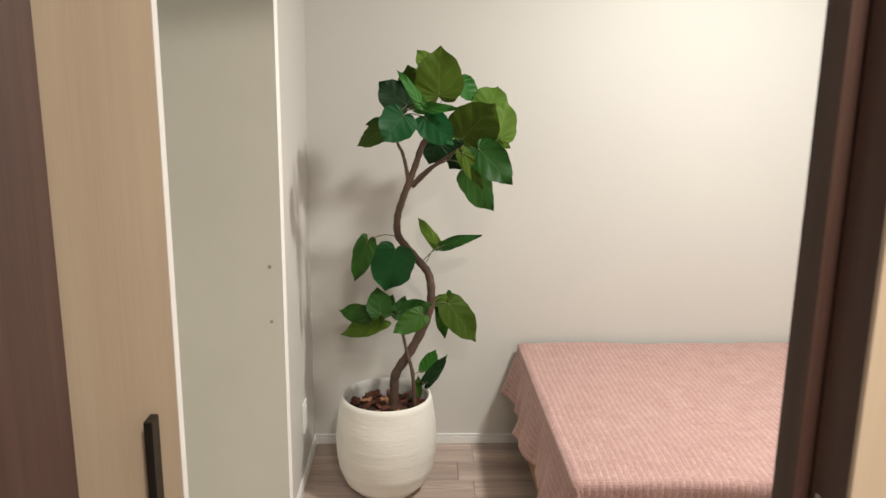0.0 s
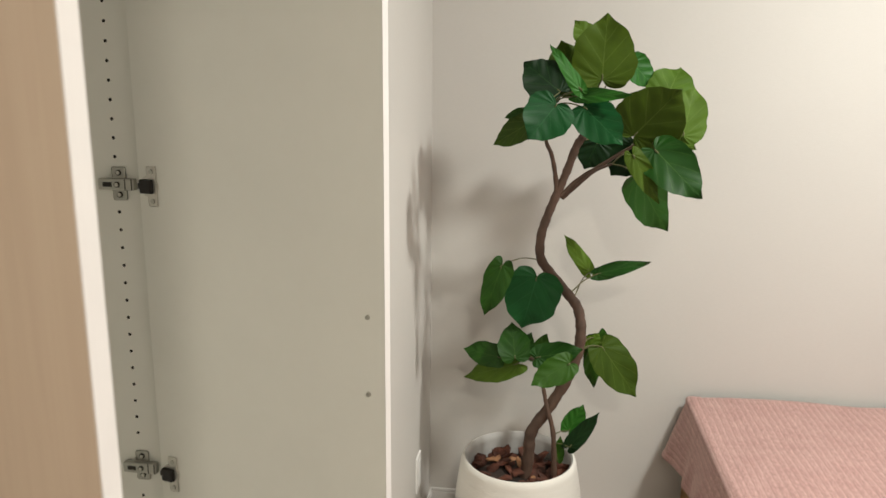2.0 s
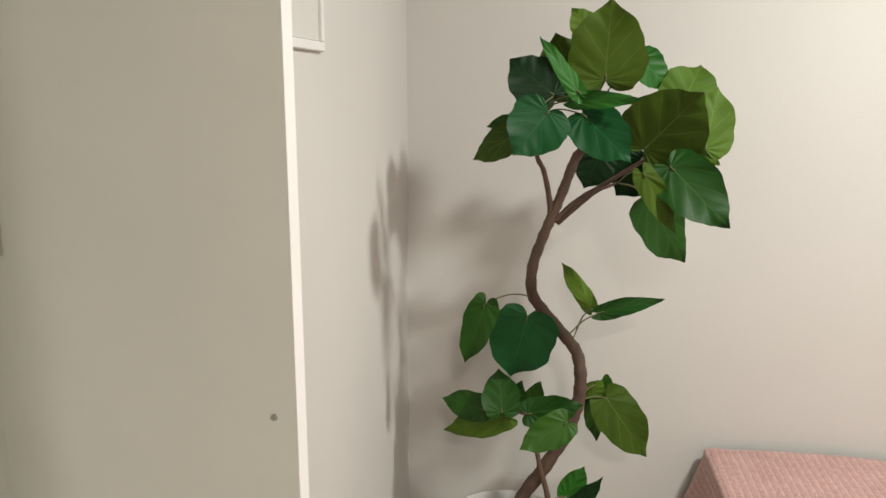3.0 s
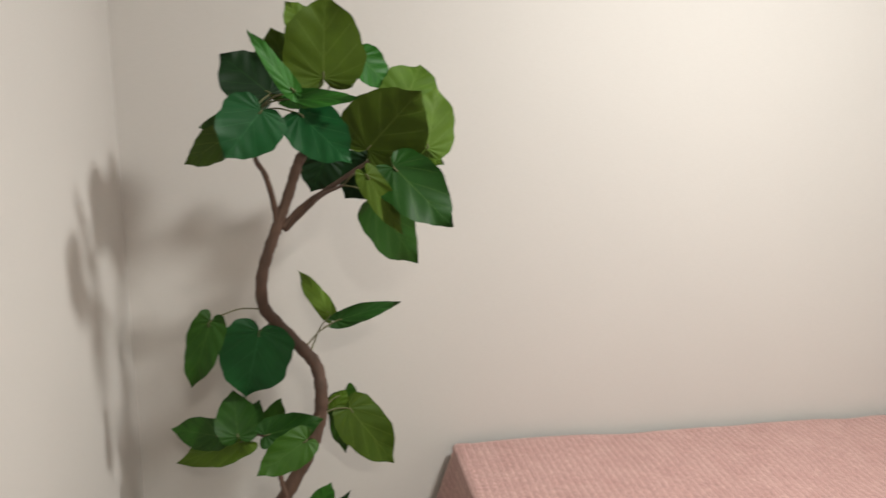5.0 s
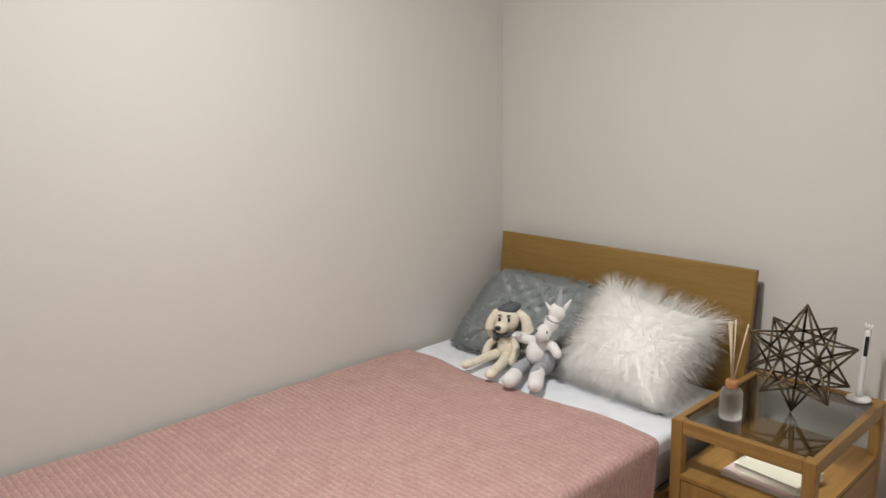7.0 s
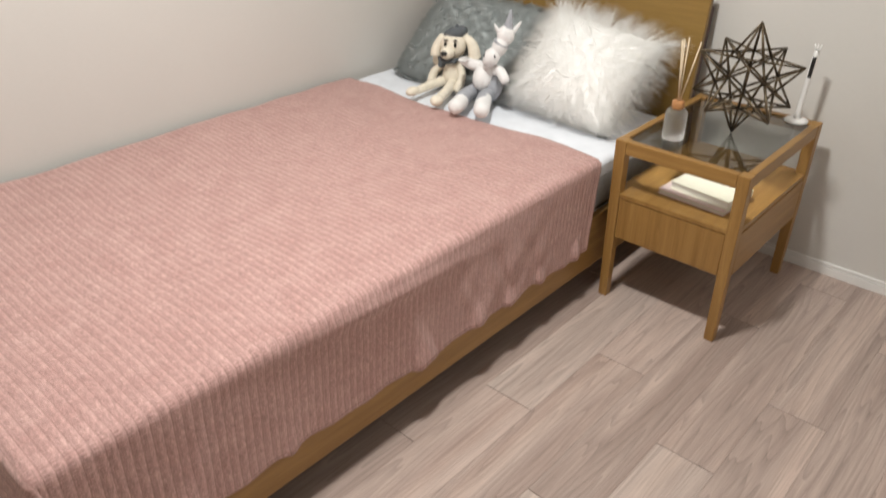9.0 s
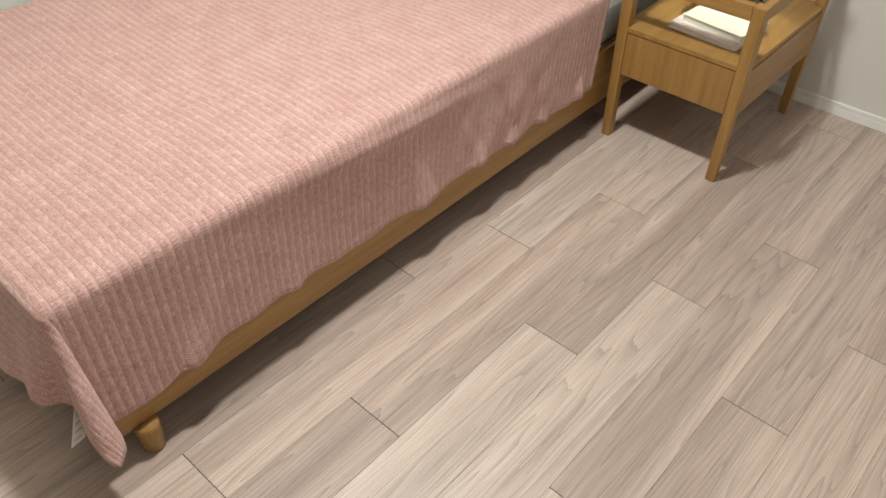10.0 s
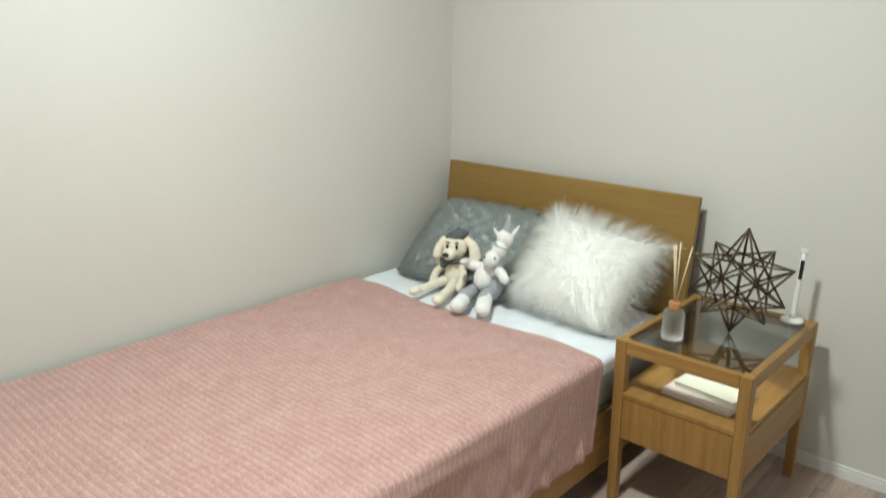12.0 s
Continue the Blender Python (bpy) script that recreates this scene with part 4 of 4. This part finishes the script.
lathe(bm, [(0.0, GT + 0.088), (0.0165, GT + 0.088), (0.017, GT + 0.09), (0.017, GT + 0.108), (0.0155, GT + 0.110), (0.0, GT + 0.110)], 2.205, 2.293, 28)
part("cap", bm, CORK, diffuser, "amber wooden cap")
for dx, dy, L in ((0.0, 0.018, 0.165), (0.01, 0.004, 0.172), (-0.004, 0.010, 0.168), (0.012, -0.030, 0.165)):
    bm = bmesh.new()
    tube(bm, [(2.205 + dx * 0.1, 2.293 + dy * 0.1, GT + 0.109), (2.205 + dx, 2.293 + dy, GT + 0.109 + L)], 0.0021, 8)
    part("reed", bm, REED, diffuser)

# geometric star: twelve five-sided points on the faces of a dodecahedron, dark bronze bars
STAR_METAL = plain("dark_bronze_came", (0.13, 0.10, 0.065), 0.42, 0.8, vary=0.25, scale=40, relief=0.1)
STAR_R, STAR_IN, STAR_X, STAR_Y = 0.158, 0.083, 2.355, 2.176
star = thing("star_ornament", (STAR_X, STAR_Y, GT), "star-shaped ornament of dark bronze bars on the glass top", "ornament")
ico = bmesh.new()
bmesh.ops.create_icosphere(ico, subdivisions=1, radius=1.0)
top_tip = max((v.co.copy() for v in ico.verts), key=lambda q: q.z)
bmesh.ops.transform(ico, verts=ico.verts, matrix=top_tip.rotation_difference(Vector((0, 0, 1))).to_matrix().to_4x4())
# one upper point is turned towards the doorway
side_tip = max((v.co.copy() for v in ico.verts if 0.2 < v.co.z < 0.9), key=lambda q: q.x)
bmesh.ops.transform(ico, verts=ico.verts, matrix=Matrix.Rotation(radians(199) - math.atan2(side_tip.y, side_tip.x), 4, "Z") )
bmesh.ops.transform(ico, verts=ico.verts, matrix=Matrix.Rotation(radians(4), 4, "X"))
SC = Vector((STAR_X, STAR_Y, GT + 0.003 + STAR_R))
for v in ico.verts:
    bm = bmesh.new()
    for f in v.link_faces:
        tube(bm, [SC + f.calc_center_median().normalized() * STAR_IN, SC + v.co.normalized() * STAR_R], [0.0040, 0.0028], 6)
    part("star_point", bm, STAR_METAL, star)
for ed in ico.edges:
    bm = bmesh.new()
    tube(bm, [SC + f.calc_center_median().normalized() * STAR_IN for f in ed.link_faces], 0.0036, 6)
    part("bar", bm, STAR_METAL, star)
ico.free()

# white stick lighter on a round foot
stand = thing("stick_lighter", (2.578, 2.082, GT), "white plastic stick on a round foot", "stick lighter")
bm = bmesh.new()
lathe(bm, [(0.0, GT), (0.034, GT), (0.035, GT + 0.003), (0.030, GT + 0.007), (0.012, GT + 0.010), (0.0, GT + 0.010)], 2.578, 2.082, 32)
part("foot", bm, PLASTIC, stand)
bm = bmesh.new()
tube(bm, [(2.578, 2.082, GT + 0.008), (2.578, 2.082, GT + 0.030), (2.580, 2.079, GT + 0.11), (2.582, 2.075, GT + 0.205), (2.582, 2.075, GT + 0.212)], [0.0105, 0.0082, 0.0074, 0.0082, 0.0060], 16)
part("stick", bm, PLASTIC, stand)
for a in (-0.010, 0.0, 0.010):
    bm = bmesh.new()
    tube(bm, [(2.582 + a * 0.2, 2.075 + a * 0.5, GT + 0.208), (2.582 + a * 0.3, 2.075 + a, GT + 0.230)], [0.0030, 0.0018], 8)
    part("prong", bm, PLASTIC, stand)
bm = bmesh.new()
box(bm, -0.0010, 0.0010, -0.0052, 0.0052, -0.030, 0.030, bevel=0.0004, m=Matrix.Translation((2.5742, 2.0750, GT + 0.165)) @ pose(0, 0, 0, 2, 0, 16))
part("window", bm, EYE_BLACK, stand, "dark strip window")

# ---- potted plant ----
PX, PY = -0.072, 3.22
pot = thing("plant_pot", (PX, PY, 0), "rounded white ridged ceramic pot on the floor", "plant pot")
bm = bmesh.new()
outer = [(0.0, 0.002), (0.095, 0.0), (0.115, 0.006), (0.150, 0.043), (0.172, 0.096), (0.182, 0.158), (0.184, 0.21), (0.180, 0.267), (0.172, 0.320), (0.166, 0.354), (0.162, 0.365), (0.156, 0.368)]
fine = []
for (r0, z0), (r1, z1) in zip(outer, outer[1:]):
    k = max(1, int(abs(z1 - z0) / 0.006))
    fine += [(r0 + (r1 - r0) * i / k + (0.0002 * math.sin(i * 2.1 + z0 * 900) if k > 2 else 0), z0 + (z1 - z0) * i / k) for i in range(k)]
fine.append(outer[-1])
lathe(bm, fine, PX, PY, 72, wobble=0.0006)
part("pot_wall", bm, POT, pot)
bm = bmesh.new()
lathe(bm, [(0.1558, 0.3678), (0.150, 0.364), (0.149, 0.345), (0.155, 0.30), (0.155, 0.27)], PX, PY, 72)
part("pot_inside", bm, POT_IN, pot, "grey pot inside")
bm = bmesh.new()
lathe(bm, [(0.154, 0.292), (0.10, 0.298), (0.05, 0.302), (0.0, 0.303)], PX, PY, 40)
part("soil", bm, SOIL, pot, "dark soil")

rnd = random.Random(4)
for k in range(64):
    a, r = rnd.uniform(0, 6.28), 0.135 * math.sqrt(rnd.random())
    bm = bmesh.new()
    out = bmesh.ops.create_icosphere(bm, subdivisions=1, radius=1.0)
    sx, sy, sz = rnd.uniform(0.018, 0.038), rnd.uniform(0.013, 0.027), rnd.uniform(0.005, 0.011)
    for vv in bm.verts:
        vv.co *= rnd.uniform(0.75, 1.2)
    bmesh.ops.transform(bm, verts=bm.verts, matrix=Matrix.Translation((PX + r * math.cos(a), PY + r * math.sin(a), 0.306 + rnd.uniform(0, 0.014))) @ pose(0, 0, 0, rnd.uniform(-35, 35), rnd.uniform(-35, 35), rnd.uniform(0, 360)) @ Matrix.Diagonal((sx, sy, sz, 1)))
    part("bark_chip", bm, CHIP_PALE if k % 11 == 0 else CHIP, pot)

plant = thing("rubber_fig_plant", (-0.048, 3.21, 0.305), "tall fig plant with a winding brown trunk and broad heart-shaped leaves", "plant")
TRUNK = [(-0.052, 3.22, 0.285), (-0.044, 3.22, 0.378), (-0.038, 3.22, 0.443), (0.007, 3.22, 0.518), (0.056, 3.22, 0.61), (0.082, 3.22, 0.69), (0.087, 3.22, 0.758), (0.077, 3.23, 0.813), (0.05, 3.23, 0.851), (0.0, 3.23, 0.909), (-0.03, 3.22, 0.955), (-0.031, 3.21, 1.02), (-0.014, 3.2, 1.081), (0.006, 3.19, 1.136), (0.029, 3.18, 1.198), (0.051, 3.17, 1.265), (0.067, 3.16, 1.294), (0.079, 3.15, 1.354)]
STEM = [(0.031, 3.2, 0.304), (0.029, 3.2, 0.359), (0.022, 3.2, 0.458), (0.003, 3.2, 0.528), (-0.01, 3.2, 0.588), (-0.03, 3.2, 0.66), (-0.07, 3.23, 0.665)]
BR_LEFT = [(0.006, 3.19, 1.136), (-0.001, 3.17, 1.191), (-0.013, 3.14, 1.245), (-0.028, 3.1, 1.283), (-0.03, 3.1, 1.36)]
BR_RIGHT = [(0.014, 3.19, 1.129), (0.059, 3.18, 1.176), (0.119, 3.16, 1.22), (0.192, 3.15, 1.269), (0.244, 3.14, 1.291)]
BR_TWIN = [(0.021, 3.19, 1.125), (0.065, 3.16, 1.172), (0.098, 3.14, 1.204), (0.138, 3.13, 1.224)]
anchors = []
for nm, pts, r0, r1 in (("trunk", TRUNK, 0.0175, 0.0095), ("stem", STEM, 0.0085, 0.004), ("branch", BR_LEFT, 0.007, 0.004), ("branch", BR_RIGHT, 0.007, 0.003), ("branch", BR_TWIN, 0.005, 0.003)):
    pp = spline(pts, 8)
    bm = bmesh.new()
    rr = [(r0 + (r1 - r0) * i / (len(pp) - 1)) * (1 + 0.07 * math.sin(i * 1.3) + 0.05 * math.sin(i * 3.1)) for i in range(len(pp))]
    tube(bm, pp, rr, 14)
    part(nm, bm, BARK, plant)
    anchors += [q for q in pp if q.z > 0.42]


# half outline of a heart-shaped leaf from the stalk notch to the tip: share of length, share of half width
HEART = spline([(-0.01, 0.0, 0), (-0.09, 0.14, 0), (-0.135, 0.40, 0), (-0.085, 0.72, 0), (0.09, 0.95, 0), (0.34, 1.0, 0), (0.60, 0.86, 0), (0.80, 0.56, 0), (0.91, 0.25, 0), (1.03, 0.0, 0)], 5)


def leaf(base, tip, width, mat=None, face=(0.1, -1.0, 0.35), cup=0.12):
    """A broad pointed leaf from stalk to tip, turned to face a direction, with its stalk to the nearest wood."""
    base, tip = Vector(base), Vector(tip)
    ax = tip - base
    L = ax.length * 1.03
    ax.normalize()
    nz = Vector(face) + Vector((rnd.uniform(-0.2, 0.2), 0, rnd.uniform(-0.2, 0.2)))
    nz = (nz - ax * nz.dot(ax)).normalized()
    sd = nz.cross(ax)
    bm = bmesh.new()
    uvl = bm.loops.layers.uv.new("leaf")
    ph, wav = rnd.uniform(0, 6), rnd.uniform(0.6, 1.4)
    bend = rnd.uniform(-0.10, 0.16)
    n, NV = len(HEART), 7
    for sgn in (1, -1):
        rows, uvs = [], {}
        for i, q in enumerate(HEART):
            u = i / (n - 1)
            ruffle = 1 + 0.030 * wav * math.sin(u * 25 + ph + sgn) + 0.020 * math.sin(u * 57 + ph)
            ox, oy = q.x, q.y * ruffle
            sx = max(0.0, ox - 0.42 * oy) if ox < 0.97 else ox
            row = []
            for j in range(NV):
                w = j / (NV - 1)
                x = (sx + (ox - sx) * w) * L
                y = oy * w * 0.5 * width * 0.98
                lift = cup * 0.65 * width * (y / (0.5 * width)) ** 2 * 0.6 + 0.040 * L * wav * math.sin(u * 14 + ph + (2 if sgn > 0 else 0)) * w * w
                lift += 0.0010 * math.cos(u * 9 * 2 * math.pi) * math.sin(w * math.pi * 0.8) - bend * L * max(0, x / L) ** 2
                vtx = bm.verts.new(base + ax * x + sd * (sgn * y) + nz * lift)
                uvs[vtx] = (u, w)
                row.append(vtx)
            rows.append(row)
        for r0, r1 in zip(rows, rows[1:]):
            for j in range(NV - 1):
                quad = (r0[j], r1[j], r1[j + 1], r0[j + 1])
                f = bm.faces.new(quad if sgn < 0 else quad[::-1])
                f.smooth = True
                for lp in f.loops:
                    lp[uvl].uv = uvs[lp.vert]
    bmesh.ops.remove_doubles(bm, verts=bm.verts, dist=0.00005)
    ob = part("leaf", bm, mat or LEAF, plant)
    near = min(anchors, key=lambda q: (q - base).length + max(0, q.z - base.z) * 0.5)
    mid = (near + base) / 2 + Vector((0, 0, 0.10 * (base - near).length))
    bm = bmesh.new()
    tube(bm, spline([near, mid, base, base + ax * L * 0.08], 5), 0.0017, 6)
    part("leaf_stalk", bm, STALK, ob)


leaf((0.103, 3.13, 1.43), (0.108, 3.13, 1.578), 0.158, LEAF_OLIVE)
leaf((0.080, 3.19, 1.515), (0.036, 3.19, 1.572), 0.066, LEAF_PALE)
leaf((0.049, 3.2, 1.409), (0.005, 3.23, 1.523), 0.145, LEAF_OLIVE)
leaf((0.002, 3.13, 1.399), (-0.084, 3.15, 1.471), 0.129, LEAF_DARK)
leaf((0.049, 3.03, 1.403), (-0.022, 3.01, 1.502), 0.038, LEAF_BRIGHT)
leaf((-0.007, 3.01, 1.371), (-0.063, 2.96, 1.299), 0.12, LEAF_TEAL)
leaf((0.04, 3.05, 1.39), (0.155, 2.98, 1.395), 0.036, LEAF_BRIGHT)
leaf((0.058, 3.03, 1.365), (0.14, 2.97, 1.289), 0.104, LEAF_TEAL)
leaf((-0.068, 3.08, 1.325), (-0.158, 3.11, 1.27), 0.066, LEAF_OLIVE)
leaf((-0.08, 3.15, 1.346), (-0.132, 3.15, 1.335), 0.033)
leaf((0.178, 3.2, 1.476), (0.233, 3.22, 1.417), 0.076, LEAF_BRIGHT)
leaf((0.183, 3.09, 1.297), (0.272, 3.03, 1.405), 0.169, LEAF_OLIVE)
leaf((0.267, 3.18, 1.387), (0.304, 3.23, 1.463), 0.121, LEAF_PALE)
leaf((0.301, 3.11, 1.298), (0.327, 3.13, 1.414), 0.102, LEAF_PALE)
leaf((0.285, 3.15, 1.298), (0.346, 3.17, 1.261), 0.037, LEAF_PALE)
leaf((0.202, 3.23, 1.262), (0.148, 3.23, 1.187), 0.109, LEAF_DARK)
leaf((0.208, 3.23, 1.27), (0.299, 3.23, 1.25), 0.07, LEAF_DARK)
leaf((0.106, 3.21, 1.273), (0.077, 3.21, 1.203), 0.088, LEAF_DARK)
leaf((0.229, 3.05, 1.268), (0.328, 2.99, 1.169), 0.116)
leaf((0.207, 3.15, 1.191), (0.284, 3.23, 1.051), 0.13)
leaf((0.176, 3.03, 1.256), (0.243, 3.03, 1.147), 0.052, LEAF_OLIVE)
leaf((-0.13, 3.15, 0.948), (-0.176, 3.137, 0.813), 0.074)
leaf((-0.038, 3.195, 0.908), (-0.074, 3.192, 0.761), 0.159, LEAF_TEAL)
leaf((0.113, 3.38, 0.882), (0.04, 3.45, 0.974), 0.046, LEAF_PALE)
leaf((0.124, 3.24, 0.911), (0.250, 3.21, 0.958), 0.042)
leaf((-0.133, 3.23, 0.659), (-0.238, 3.257, 0.671), 0.073)
leaf((-0.084, 3.25, 0.636), (-0.237, 3.31, 0.564), 0.08, LEAF_PALE)
leaf((-0.09, 3.18, 0.678), (-0.103, 3.23, 0.762), 0.092)
leaf((-0.076, 3.23, 0.667), (-0.048, 3.23, 0.731), 0.049)
leaf((-0.035, 3.28, 0.641), (-0.005, 3.28, 0.715), 0.054)
leaf((-0.03, 3.13, 0.702), (0.084, 3.13, 0.73), 0.071)
leaf((0.056, 3.09, 0.706), (-0.038, 3.05, 0.658), 0.077)
leaf((0.138, 3.33, 0.699), (0.137, 3.41, 0.532), 0.082)
leaf((0.116, 3.31, 0.674), (0.144, 3.31, 0.716), 0.049, LEAF_PALE)
leaf((0.149, 3.25, 0.699), (0.252, 3.23, 0.568), 0.112, LEAF_OLIVE)
leaf((0.067, 3.22, 0.453), (0.104, 3.22, 0.533), 0.061, LEAF_BRIGHT)
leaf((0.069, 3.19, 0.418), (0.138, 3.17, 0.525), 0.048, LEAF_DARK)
leaf((0.039, 3.2, 0.369), (0.044, 3.2, 0.44), 0.033)

# ---- floor planks ----
sub = setting("floor", a_box(-1.5, XR + 0.14, -1.5, YB + 0.14, -0.1, -0.0015), GAP, "greyed oak plank flooring", "floor")
PW, PL = 0.1463, 0.95
STARTS = {-1: 1.729, 0: 1.405, 1: 0.986, 2: 1.618, 3: 1.294, 4: 0.873, 5: 1.506}
shared = {}


def plank(x0, x1, y0, y1, wood_mat):
    key = (round(x1 - x0, 4), round(y1 - y0, 4), wood_mat.name)
    if key not in shared:
        w, h = key[0] / 2 - 0.0009, key[1] / 2 - 0.00025
        bm = bmesh.new()
        lo = [bm.verts.new((sx * w, sy * h, -0.006)) for sx, sy in ((-1, -1), (1, -1), (1, 1), (-1, 1))]
        hi = [bm.verts.new((sx * w, sy * h, -0.0004)) for sx, sy in ((-1, -1), (1, -1), (1, 1), (-1, 1))]
        top = [bm.verts.new((sx * (w - 0.0006), sy * (h - 0.0005), 0.0)) for sx, sy in ((-1, -1), (1, -1), (1, 1), (-1, 1))]
        for a, b in ((lo, hi), (hi, top)):
            for k in range(4):
                bm.faces.new((a[k], a[(k + 1) % 4], b[(k + 1) % 4], b[k]))
        bm.faces.new(top)
        shared[key] = mesh_of(bm, "plank", wood_mat)
    ob = new("plank", shared[key])
    ob.parent = sub
    ob.location = ((x0 + x1) / 2, (y0 + y1) / 2, 0)


rows_rnd = random.Random(9)
k = -19
while 1.504 + k * PW < YB:
    y0, y1 = 1.504 + k * PW, min(1.504 + (k + 1) * PW, YB)
    lo, hi = (-1.0, 1.3) if y1 < YH else (-1.4 if y0 < 2.43 else XL, XR)
    x = STARTS.get(k, rows_rnd.uniform(0, PL)) - 4 * PL
    while x < hi:
        a, b = max(x, lo), min(x + PL, hi)
        if b - a > 0.01:
            plank(a, b, y0, y1, FLOORWOOD_LIGHT if (k, round(b, 2)) in ((2, 1.62), (3, 1.29), (5, 2.46)) else FLOORWOOD)
        x += PL
    k += 1
